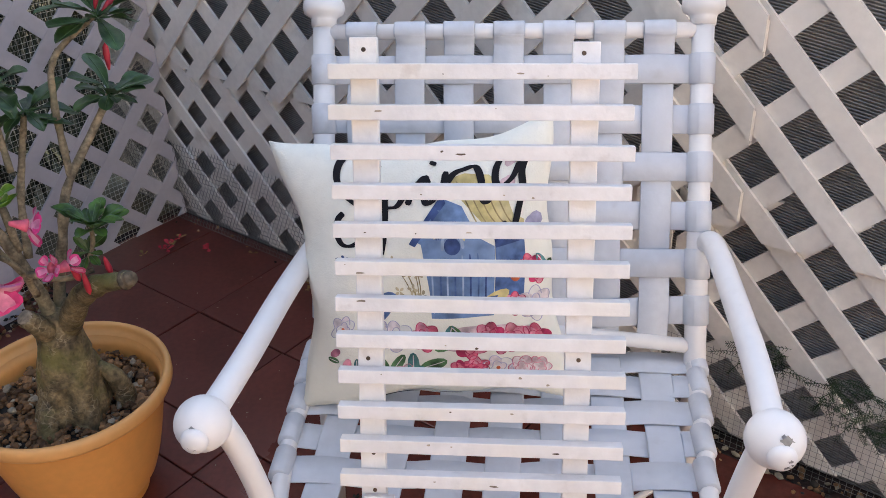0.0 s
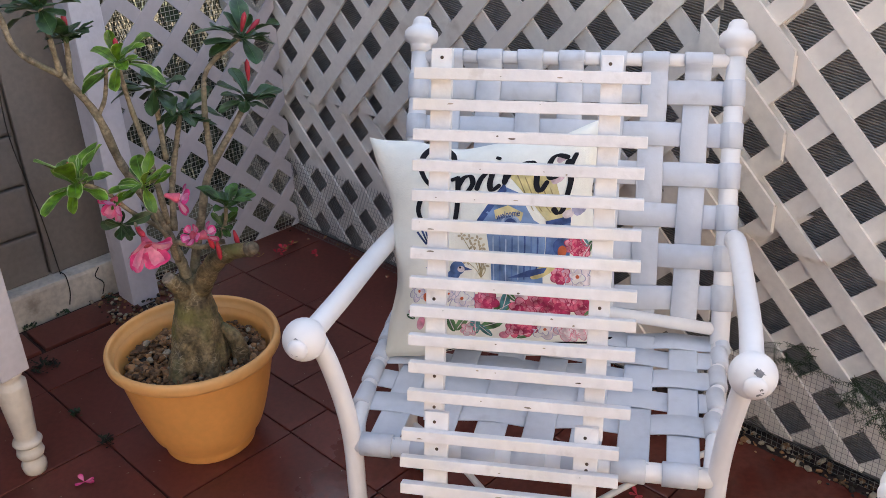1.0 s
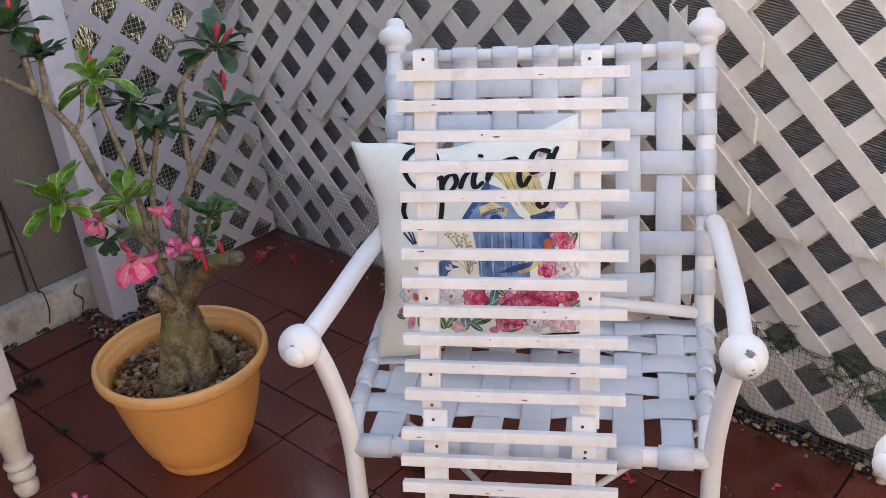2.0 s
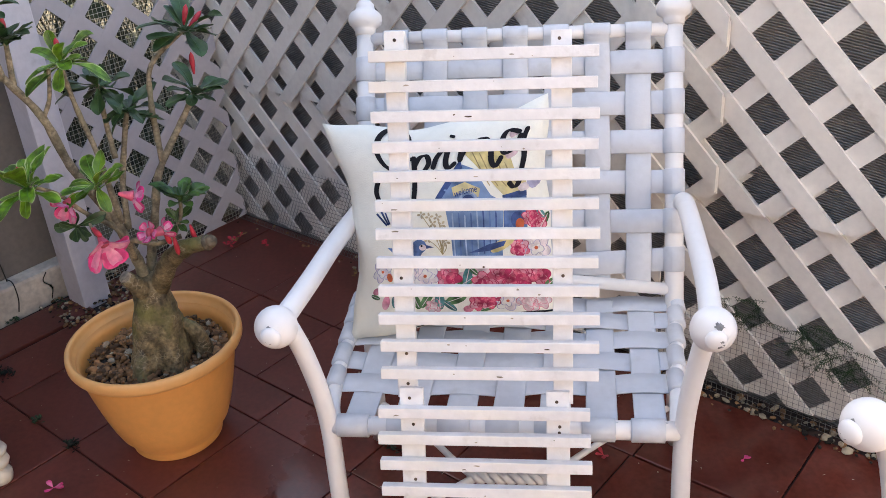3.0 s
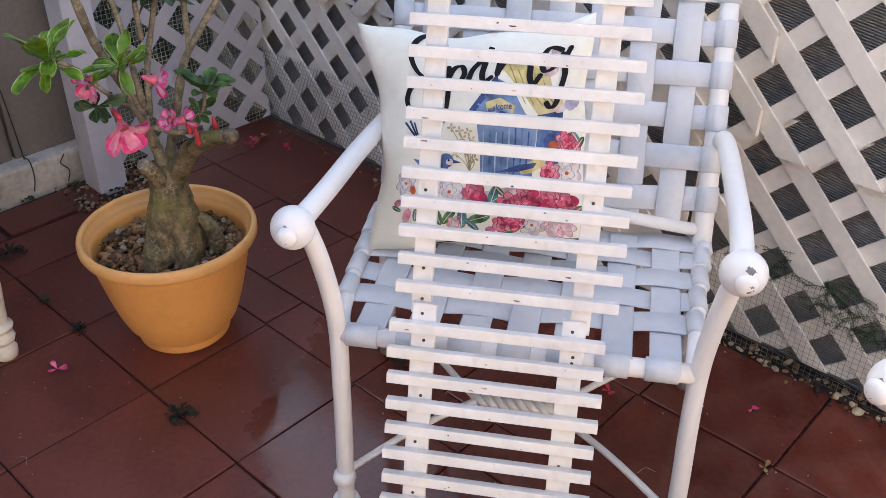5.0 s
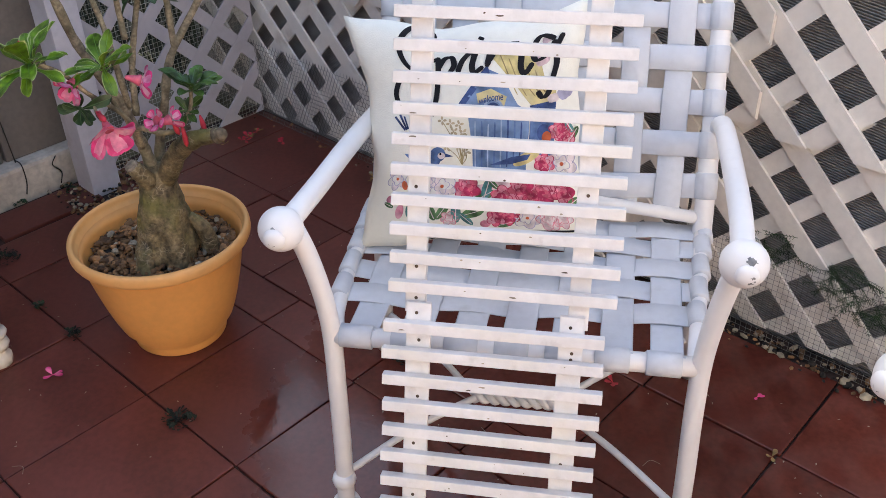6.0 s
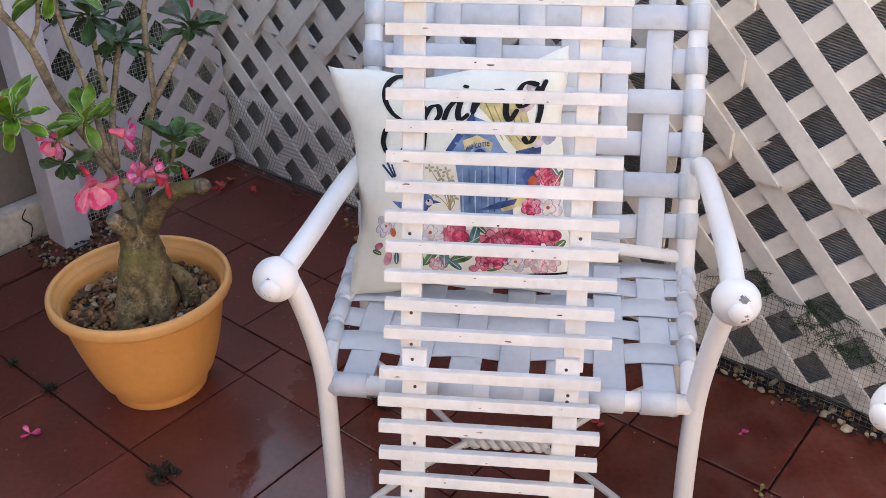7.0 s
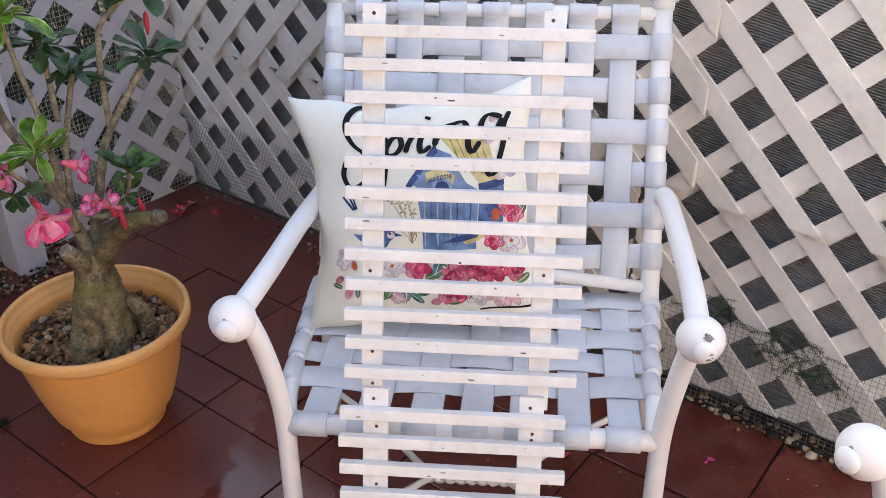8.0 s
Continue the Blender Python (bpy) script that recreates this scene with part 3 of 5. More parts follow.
def build_chair():
    chair = thing("patio_chair", CHAIR, "white tubular patio chair with woven vinyl straps and chipped ball ends", "chair", "white patio chairs")
    for s in (-1, 1):
        # arm rest with its ball
        bm = bmesh.new()
        top = cx(0.54) + s * 0.299
        add_tube(bm, smooth_line([(ball_x(s), 0.044, 0.636), (cx(0.15) - 0.003 + s * 0.315, 0.172, 0.637), (cx(0.3) - 0.002 + s * 0.311, 0.313, 0.632), (cx(0.43) + s * 0.305, 0.435, 0.626), (cx(0.5) + s * 0.302, 0.50, 0.617), (top, 0.531, 0.594), (top - s * 0.006, 0.543, 0.566)], 6), 0.0172, 16)
        arm = part("arm_rest", bm, white_enamel, chair, smooth=True)
        bm = bmesh.new()
        prof = [(0.0330 * math.cos(a), 0.0330 * math.sin(a)) for a in [radians(d) for d in range(-90, 91, 9)]]
        m = Matrix.Translation((ball_x(s), BALL_Y, BALL_Z)) @ Euler((radians(-93), 0, 0)).to_matrix().to_4x4()
        add_lathe(bm, prof, m, 28)
        part("ball_end", bm, white_enamel, arm, "white ball knob with chipped paint", True)
        bm = bmesh.new()
        add_lathe(bm, [(0.0128, -0.0250), (0.0156, -0.0285), (0.0160, -0.0318), (0.0150, -0.0352), (0.0122, -0.0382), (0.0085, -0.0402), (0.0045, -0.0413), (0.0, -0.0416)], m, 24)
        part("ball_cap", bm, white_enamel, arm, smooth=True)
        spots = ((0.16, 0.12, 0.0034, 1), (0.10, -0.08, 0.0042, 2), (0.02, 0.02, 0.0026, 5), (0.22, 0.0, 0.0022, 9), (0.20, 0.80, 0.0080, 3), (0.05, 0.98, 0.0050, 4)) if s > 0 else ((-0.05, 0.62, 0.0034, 6), (0.04, -0.06, 0.0026, 7), (-0.10, 0.0, 0.0024, 8))
        for dx, dz, w, seed in spots:
            q = random.Random(seed)
            bm = bmesh.new()
            d = Vector((dx, -1, dz)).normalized()
            reach = 0.0332 if dz > 0.5 else 0.0412
            c = Vector((ball_x(s), BALL_Y, BALL_Z)) + d * reach
            f = d.to_track_quat("Z", "Y").to_matrix()
            bm.faces.new([bm.verts.new(c + f @ Vector((w * q.uniform(0.35, 1.3) * math.cos(k), 0.7 * w * q.uniform(0.3, 1.3) * math.sin(k), 0.0002))) for k in [i * math.pi / 6 for i in range(12)]])
            part("paint_chip", bm, bare_metal, arm, "bare grey metal where the paint has chipped")
        # front leg
        bm = bmesh.new()
        add_tube(bm, smooth_line([(0.003 + s * 0.309, 0.052, 0.628), (0.005 + s * 0.300, 0.062, 0.578), (0.007 + s * 0.289, 0.070, 0.50), (0.008 + s * 0.284, 0.074, 0.424), (0.009 + s * 0.283, 0.067, 0.32), (0.011 + s * 0.284, 0.059, 0.20), (0.011 + s * 0.287, 0.052, 0.0)], 6), 0.0152, 16)
        leg = part("front_leg", bm, white_enamel, chair, smooth=True)
        for z, r in ((0.118, 0.021), (0.055, 0.026)):
            bm = bmesh.new()
            add_lathe(bm, [(0.0145, z - 0.014), (r * 0.9, z - 0.009), (r, z), (r * 0.9, z + 0.009), (0.0145, z + 0.014)], Matrix.Translation((0.011 + s * 0.2855, 0.052, 0)), 24)
            part("leg_ring", bm, white_enamel, leg, smooth=True)
        # back post, finial and back leg
        bm = bmesh.new()
        u = 0.020 + s * 0.298
        add_tube(bm, [back_pt(u, 0.341), back_pt(u, 0.1), back_pt(u, -0.1), back_pt(u, -0.20), (u + s * 0.006, 0.462, 0.34), (u + s * 0.02, 0.505, 0.17), (u + s * 0.035, 0.548, 0.0)], 0.0175, 16)
        bp = part("back_post", bm, white_enamel, chair, smooth=True)
        bm = bmesh.new()
        q = Matrix.Translation(back_pt(u, 0.341)) @ Euler((radians(-26.8), 0, 0)).to_matrix().to_4x4()
        add_lathe(bm, [(0.0195, -0.012), (0.0205, 0.0), (0.022, 0.004), (0.031, 0.009), (0.0335, 0.018), (0.0325, 0.027), (0.027, 0.034), (0.020, 0.038), (0.0185, 0.043), (0.017, 0.05), (0.012, 0.056), (0.0, 0.058)], q, 28)
        part("finial", bm, white_enamel, bp, smooth=True)
        # seat side rail
        bm = bmesh.new()
        add_tube(bm, smooth_line([(0.008 + s * 0.275, 0.076, 0.423), (0.003 + s * 0.286, 0.135, 0.423), (0.005 + s * 0.298, 0.27, 0.422), (0.016 + s * 0.300, 0.445, 0.424)], 5), 0.0128, 14)
        part("side_rail", bm, white_enamel, chair, smooth=True)
    for name, p, q, r in (("front_rail", (-0.270, 0.076, 0.423), (0.288, 0.076, 0.423), 0.0157), ("seat_back_rail", (-0.27, 0.458, 0.408), (0.31, 0.458, 0.408), 0.0105), ("lumbar_bar", back_pt(-0.275, -0.120), back_pt(0.315, -0.174), 0.0118), ("top_bar", back_pt(-0.275, 0.322), back_pt(0.315, 0.322), 0.0125)):
        bm = bmesh.new()
        add_tube(bm, [p, (Vector(p) + Vector(q)) / 2, q], r, 16)
        part(name, bm, white_enamel, chair, smooth=True)

    # straps of the back: upright ones over the top bar, level ones round the posts
    ups = [-0.216, -0.139, -0.061, 0.018, 0.096, 0.174, 0.251]
    levels = [0.262, 0.184, 0.110, 0.033, -0.042, -0.115]
    for i, u in enumerate(ups):
        bm = bmesh.new()
        line = []
        for k in range(61):
            s = 0.322 - k * 0.49 / 60
            w = sum((1 if (i + j) % 2 else -1) * max(0.0, math.cos((s - lv) / 0.078 * math.pi)) if abs(s - lv) < 0.039 else 0 for j, lv in enumerate(levels))
            line.append(back_pt(u + 0.0008 * math.sin(k * 0.3 + i), s, 0.0135 * (1 if k < 2 else 0) + 0.0035 * w))
        add_ribbon(bm, line, 0.048, (1, 0, 0))
        a = radians(26.8)
        wrap = [back_pt(u, 0.322) + 0.0150 * Vector((0, -math.cos(t) * math.cos(a) + math.sin(t) * math.sin(a), math.cos(t) * math.sin(a) + math.sin(t) * math.cos(a))) for t in [radians(d) for d in range(-40, 221, 20)]]
        add_ribbon(bm, wrap, 0.050, (1, 0, 0))
        part("back_strap", bm, vinyl, chair, smooth=True)
    for j, lv in enumerate(levels):
        bm = bmesh.new()
        line = []
        sag = -0.012 if j == 5 else 0.0
        for k in range(81):
            u = -0.278 + k * 0.596 / 80
            w = sum((-1 if (i + j) % 2 else 1) * math.cos((u - uu) / 0.078 * math.pi) if abs(u - uu) < 0.039 else 0 for i, uu in enumerate(ups))
            edge = 1.0 if (k < 2 or k > 78) else 0.0
            line.append(back_pt(u, lv + sag * math.cos(u * 5), 0.0185 * edge + 0.0035 * w))
        add_ribbon(bm, line, 0.045, (0, math.sin(radians(26.8)), math.cos(radians(26.8))))
        for s in (-1, 1):
            u = 0.020 + s * 0.298
            add_tube(bm, [back_pt(u, lv - 0.024), back_pt(u, lv - 0.022), back_pt(u, lv + 0.022), back_pt(u, lv + 0.024)], [0.0182, 0.0203, 0.0203, 0.0182], 18)
        part("back_strap", bm, vinyl, chair, smooth=True)

    # straps of the seat
    lanes = [-0.236, -0.153, -0.070, 0.008, 0.085, 0.160, 0.237]
    rows_v = [0.197, 0.266, 0.333, 0.396, 0.449]

    def seat_z(u, v):
        return 0.423 + 0.003 * (v - 0.076) - 0.010 * math.sin(math.pi * max(0.0, v - 0.076) / 0.38) * math.cos(u * 4.5)

    for i, u in enumerate(lanes):
        bm = bmesh.new()
        line = []
        for k in range(51):
            v = 0.076 + k * 0.382 / 50
            w = sum((1 if (i + j) % 2 else -1) * math.cos((v - rv) / 0.066 * math.pi) if abs(v - rv) < 0.033 else 0 for j, rv in enumerate(rows_v))
            line.append((u + cx(v) * 0.6, v, seat_z(u, v) + 0.016 * (1 if k < 1 else 0.0) + 0.003 * w))
        add_ribbon(bm, line, 0.051, (1, 0, 0))
        add_tube(bm, [(u + q, 0.076, 0.423) for q in (-0.0265, -0.0255, 0.0255, 0.0265)], [0.0165, 0.0192, 0.0192, 0.0165], 20)
        part("seat_strap", bm, vinyl, chair, smooth=True)
    for j, v in enumerate(rows_v):
        bm = bmesh.new()
        line = []
        h = 0.281 + 0.07 * (v - 0.076)
        mid = 0.001 + 0.04 * max(0.0, v - 0.2)
        for k in range(61):
            u = mid - h + k * 2 * h / 60
            w = sum((-1 if (i + j) % 2 else 1) * math.cos((u - uu) / 0.077 * math.pi) if abs(u - uu) < 0.0385 else 0 for i, uu in enumerate(lanes))
            line.append((u, v + 0.004 * math.sin(u * 7 + j), seat_z(u, v) + 0.003 * w + 0.008 * (1 if k in (0, 60) else 0)))
        add_ribbon(bm, line, 0.053, (0, 1, 0))
        for s in (-1, 1):
            u = mid + s * (h + 0.003)
            add_tube(bm, [(u, v - 0.0265, 0.426), (u, v - 0.025, 0.426), (u, v + 0.025, 0.425), (u, v + 0.0265, 0.425)], [0.0135, 0.0152, 0.0152, 0.0135], 16)
        part("seat_strap", bm, vinyl, chair, smooth=True)

    # crossed stretcher with a twisted middle
    zb = 0.150
    for s in (-1, 1):
        for end in ((0.011 + s * 0.285, 0.058), (0.020 + s * 0.316, 0.515)):
            bm = bmesh.new()
            inner = (0.001 + s * 0.066, 0.257)
            add_tube(bm, smooth_line([(end[0], end[1], zb - 0.025), ((end[0] + inner[0]) / 2, (end[1] + inner[1]) / 2, zb), (inner[0] + s * 0.012, inner[1] + (0.01 if end[1] > 0.3 else -0.01), zb), (inner[0] - s * 0.01, inner[1], zb)], 6), 0.0066, 10)
            part("stretcher", bm, white_enamel, chair, smooth=True)
    for ph in (0, math.pi):
        bm = bmesh.new()
        add_tube(bm, [(-0.078 + 0.158 * k / 60, 0.257 + 0.0068 * math.cos(ph + k * 0.42), zb + 0.0068 * math.sin(ph + k * 0.42)) for k in range(61)], 0.0070, 10)
        part("twisted_rod", bm, white_enamel, chair, smooth=True)
    return chair


chair = build_chair()
# the neighbouring chair stands at an angle; its near ball end is set down first
th = radians(-24)
base = Vector((-0.010, 0.829, 0)) - Matrix.Rotation(th, 3, "Z") @ Vector((ball_x(-1), BALL_Y, 0))
second = copy_thing(chair, Matrix.Translation(base) @ Matrix.Rotation(th, 4, "Z"))
tagged(second, "white enamelled patio chair standing close beside the fence, seen in part", "chair")

# ---------------------------------------------------------------- slatted rack leaning on the seat
RACK = CHAIR @ pose(0, -0.1036, 0, -17.82, 0, 0)
rack = thing("slatted_rack", RACK, "tall white painted slatted trellis of two sections leaning on the chair", "rack")


def add_slat(name, u0, u1, s, parent, y0=-0.0175, y1=-0.001, h=0.0165):
    bm = bmesh.new()
    m = pose(0, (y0 + y1) / 2, s, rnd.uniform(-2.5, 2.5), rnd.uniform(-0.2, 0.2), 0)
    add_box(bm, u0 + rnd.uniform(-0.002, 0.002), u1 + rnd.uniform(-0.002, 0.002), (y0 - y1) / 2, (y1 - y0) / 2, -h / 2, h / 2, m, 0.0012)
    slat = part(name, bm, rack_paint, parent)
    for k in range(rnd.choice((1, 2, 2, 3))):
        bm = bmesh.new()
        x, z, w, a0 = rnd.uniform(u0 + 0.01, u1 - 0.01), rnd.choice((-1, 1)) * rnd.uniform(0.001, 0.0058), rnd.uniform(0.0008, 0.0022), rnd.uniform(0, 3)
        long = rnd.choice((1.0, 1.4, 3.0))
        bm.faces.new([bm.verts.new(m @ Vector((x + long * w * rnd.uniform(0.5, 1.2) * math.cos(a), (y0 - y1) / 2 - 0.00025, z + 0.7 * w * rnd.uniform(0.5, 1.2) * math.sin(a)))) for a in [i * math.pi / 4 for i in range(8)]])
        part("paint_chip", bm, rnd.choice((screw_metal, weathered_wood, weathered_wood)), slat)


upper_s = [1.0455 - 0.0436 * k for k in range(12)]
lower_s = [0.5055 - 0.0428 * k for k in range(12) if 0.5055 - 0.0428 * k > 0.02]
for s in upper_s:
    add_slat("slat", -0.174, 0.158, s, rack)
for s in lower_s:
    add_slat("slat", -0.181, 0.147, s, rack, -0.0265, -0.0105)
for u, w, s0, s1, y in ((-0.137, 0.030, 0.522, 1.082, 0.0), (0.105, 0.030, 0.515, 1.076, 0.0), (-0.1295, 0.037, 0.004, 0.541, -0.010), (0.097, 0.036, 0.004, 0.538, -0.010)):
    bm = bmesh.new()
    add_box(bm, u - w / 2, u + w / 2, y, y + 0.0175 if y == 0 else y + 0.0096, s0, s1, None, 0.0015)
    part("rail", bm, rack_paint, rack)
for u, y, ss in ((-0.137, 0.0, [1.069, 0.777, 0.714, 0.65, 0.594, 0.545]), (0.105, 0.0, [1.064, 0.87, 0.717, 0.60, 0.56]), (-0.1295, -0.010, [0.525, 0.482, 0.39, 0.31, 0.22, 0.14]), (0.097, -0.010, [0.522, 0.482, 0.472, 0.30, 0.22, 0.13])):
    for s in ss:
        bm = bmesh.new()
        add_lathe(bm, [(0.0026, 0.0), (0.0026, 0.0007), (0.0016, 0.0009)], Matrix.Translation((u + rnd.uniform(-0.003, 0.003), y, s)) @ Euler((radians(90), 0, 0)).to_matrix().to_4x4(), 10)
        part("screw", bm, screw_metal, rack)

# ---------------------------------------------------------------- cushion with its print
CUSHION = CHAIR @ pose(-0.104, 0.400, 0.628, -20.5, 0, 0) @ pose(0, 0, 0, 0, -5.0, 0)
SIDE = 0.207


def puff(a, b):
    """Half thickness at (a, b), both -1 to 1."""
    return 0.068 * (max(0.0, 1 - abs(a) ** 2.4) * max(0.0, 1 - abs(b) ** 2.4)) ** 0.5 + 0.004


def face_pt(a, b, lift=0.0):
    ea, eb = SIDE * a * (1 - (0.19 if a < 0 else 0.095) * (1 - b * b)) + 0.003 * math.sin(9 * b + 1) * a, SIDE * b * (1 - (0.15 if b > 0 else 0.095) * (1 - a * a)) + 0.004 * math.sin(8 * a) * b
    wob = 0.004 * math.sin(5 * a + 2 * b) * (1 - abs(a)) + 0.003 * math.sin(7 * b - 3 * a) * (1 - abs(b))
    return Vector((ea, -puff(a, b) - wob - lift, eb))


cushion = thing("cushion", CUSHION, "pale square cushion printed with birdhouse and flowers on the seat", "cushion")
bm = bmesh.new()
N = 36
grids = []
for sgn in (1, -1):
    grid = [[None] * (N + 1) for _ in range(N + 1)]
    for i in range(N + 1):
        for j in range(N + 1):
            p = face_pt(2 * i / N - 1, 2 * j / N - 1)
            if sgn < 0:
                p.y = -p.y * 0.75
            grid[i][j] = bm.verts.new(p)
    for i in range(N):
        for j in range(N):
            q = (grid[i][j], grid[i + 1][j], grid[i + 1][j + 1], grid[i][j + 1])
            bm.faces.new(q if sgn > 0 else q[::-1])
    grids.append(grid)
ring = [(i, 0) for i in range(N)] + [(N, j) for j in range(N)] + [(i, N) for i in range(N, 0, -1)] + [(0, j) for j in range(N, 0, -1)]
for k, (i, j) in enumerate(ring):
    i2, j2 = ring[(k + 1) % len(ring)]
    bm.faces.new((grids[0][i][j], grids[1][i][j], grids[1][i2][j2], grids[0][i2][j2]))
part("cover", bm, cushion_cloth, cushion, smooth=True)


def ab(nx, ny):
    """From the print's own 0..1 square to the cushion's face."""
    return 2 * (nx + 0.05) - 1, 2 * ny - 1


def print_poly(name, poly, mat, lift, label=""):
    """A patch of print that follows the cushion's swell."""
    bm = bmesh.new()
    f = bm.faces.new([bm.verts.new((x, y, 0)) for x, y in poly])
    bmesh.ops.triangulate(bm, faces=[f])
    for _ in range(4):
        long = [e for e in bm.edges if e.calc_length() > 0.05]
        if not long:
            break
        bmesh.ops.subdivide_edges(bm, edges=long, cuts=1)
        bmesh.ops.triangulate(bm, faces=bm.faces[:])
    for v in bm.verts:
        v.co = face_pt(*ab(v.co.x, v.co.y), lift)
    return part(name, bm, mat, cushion, label)


def disc(cx0, cy0, rx, ry, n=14, rot=0.0, wave=0.0, lobes=5):
    out = []
    for k in range(n):
        a = 2 * math.pi * k / n
        r = 1 + wave * math.cos(lobes * a)
        x, y = rx * r * math.cos(a), ry * r * math.sin(a)
        out.append((cx0 + x * math.cos(rot) - y * math.sin(rot), cy0 + x * math.sin(rot) + y * math.cos(rot)))
    return out


def print_text(name, body, x, y, size, shear, mat, lift, stretch=1.0, arc=0.0, bold=0.0):
    cu = bpy.data.curves.new(name, "FONT")
    cu.body, cu.size, cu.shear, cu.offset, cu.resolution_u = body, 1.0, shear, bold, 6
    tmp = new(name, cu)
    dg = bpy.context.evaluated_depsgraph_get()
    me = bpy.data.meshes.new_from_object(tmp.evaluated_get(dg))
    bpy.data.objects.remove(tmp)
    bm = bmesh.new()
    bm.from_mesh(me)
    bmesh.ops.triangulate(bm, faces=bm.faces[:])
    for _ in range(3):
        long = [e for e in bm.edges if e.calc_length() * size > 0.05]
        if not long:
            break
        bmesh.ops.subdivide_edges(bm, edges=long, cuts=1)
        bmesh.ops.triangulate(bm, faces=bm.faces[:])
    for v in bm.verts:
        px, py = v.co.x * size * stretch, v.co.y * size
        v.co = face_pt(*ab(x + px, y + py + arc * (px - 0.1) ** 2), lift)
    return part(name, bm, mat, cushion)



def pen(name, strokes, mat, width, lift):
    """Brush lettering: each stroke a flat band that follows the cloth."""
    bm = bmesh.new()
    for stroke in strokes:
        line = smooth_line([(x, y, 0) for x, y in stroke], 7)
        n = len(line)
        prev = None
        for k, p in enumerate(line):
            t = (line[min(k + 1, n - 1)] - line[max(k - 1, 0)]).normalized()
            w = width * (0.42 + 0.58 * abs(t.y)) * (0.55 if k in (0, n - 1) else 1)
            off = Vector((-t.y, t.x, 0)) * w / 2
            pair = [bm.verts.new(face_pt(*ab(q.x, q.y), lift)) for q in (p + off, p - off)]
            if prev:
                bm.faces.new((prev[0], prev[1], pair[1], pair[0]))
            prev = pair
    return part(name, bm, mat, cushion)


# the word "Spring" in brush script, letter by letter
for letter in (
    [[(0.341, 0.940), (0.330, 0.974), (0.295, 0.994), (0.246, 0.988), (0.201, 0.940), (0.183, 0.877), (0.201, 0.820), (0.244, 0.783), (0.265, 0.739), (0.248, 0.679), (0.198, 0.637), (0.148, 0.637), (0.126, 0.680), (0.144, 0.728), (0.174, 0.755)]],
    [[(0.355, 0.868), (0.346, 0.780), (0.330, 0.684), (0.308, 0.596)], [(0.317, 0.845), (0.354, 0.860)], [(0.348, 0.813), (0.381, 0.858), (0.413, 0.861), (0.421, 0.825), (0.393, 0.791), (0.353, 0.788)]],
    [[(0.437, 0.790), (0.457, 0.838), (0.484, 0.868), (0.504, 0.881), (0.508, 0.853)]],
    [[(0.514, 0.874), (0.499, 0.816), (0.509, 0.782), (0.546, 0.804)], [(0.530, 0.921), (0.536, 0.934)]],
    [[(0.577, 0.892), (0.561, 0.802)], [(0.565, 0.823), (0.599, 0.877), (0.638, 0.895), (0.677, 0.900), (0.697, 0.851), (0.702, 0.793), (0.722, 0.765), (0.750, 0.808)]],
    [[(0.832, 0.887), (0.779, 0.915), (0.751, 0.892), (0.747, 0.842), (0.767, 0.814), (0.807, 0.832), (0.832, 0.882)], [(0.861, 0.898), (0.841, 0.845), (0.852, 0.779), (0.842, 0.717), (0.826, 0.666), (0.800, 0.651), (0.780, 0.680)]],
):
    pen("printed_letter", letter, ink_black, 0.026, 0.0017)
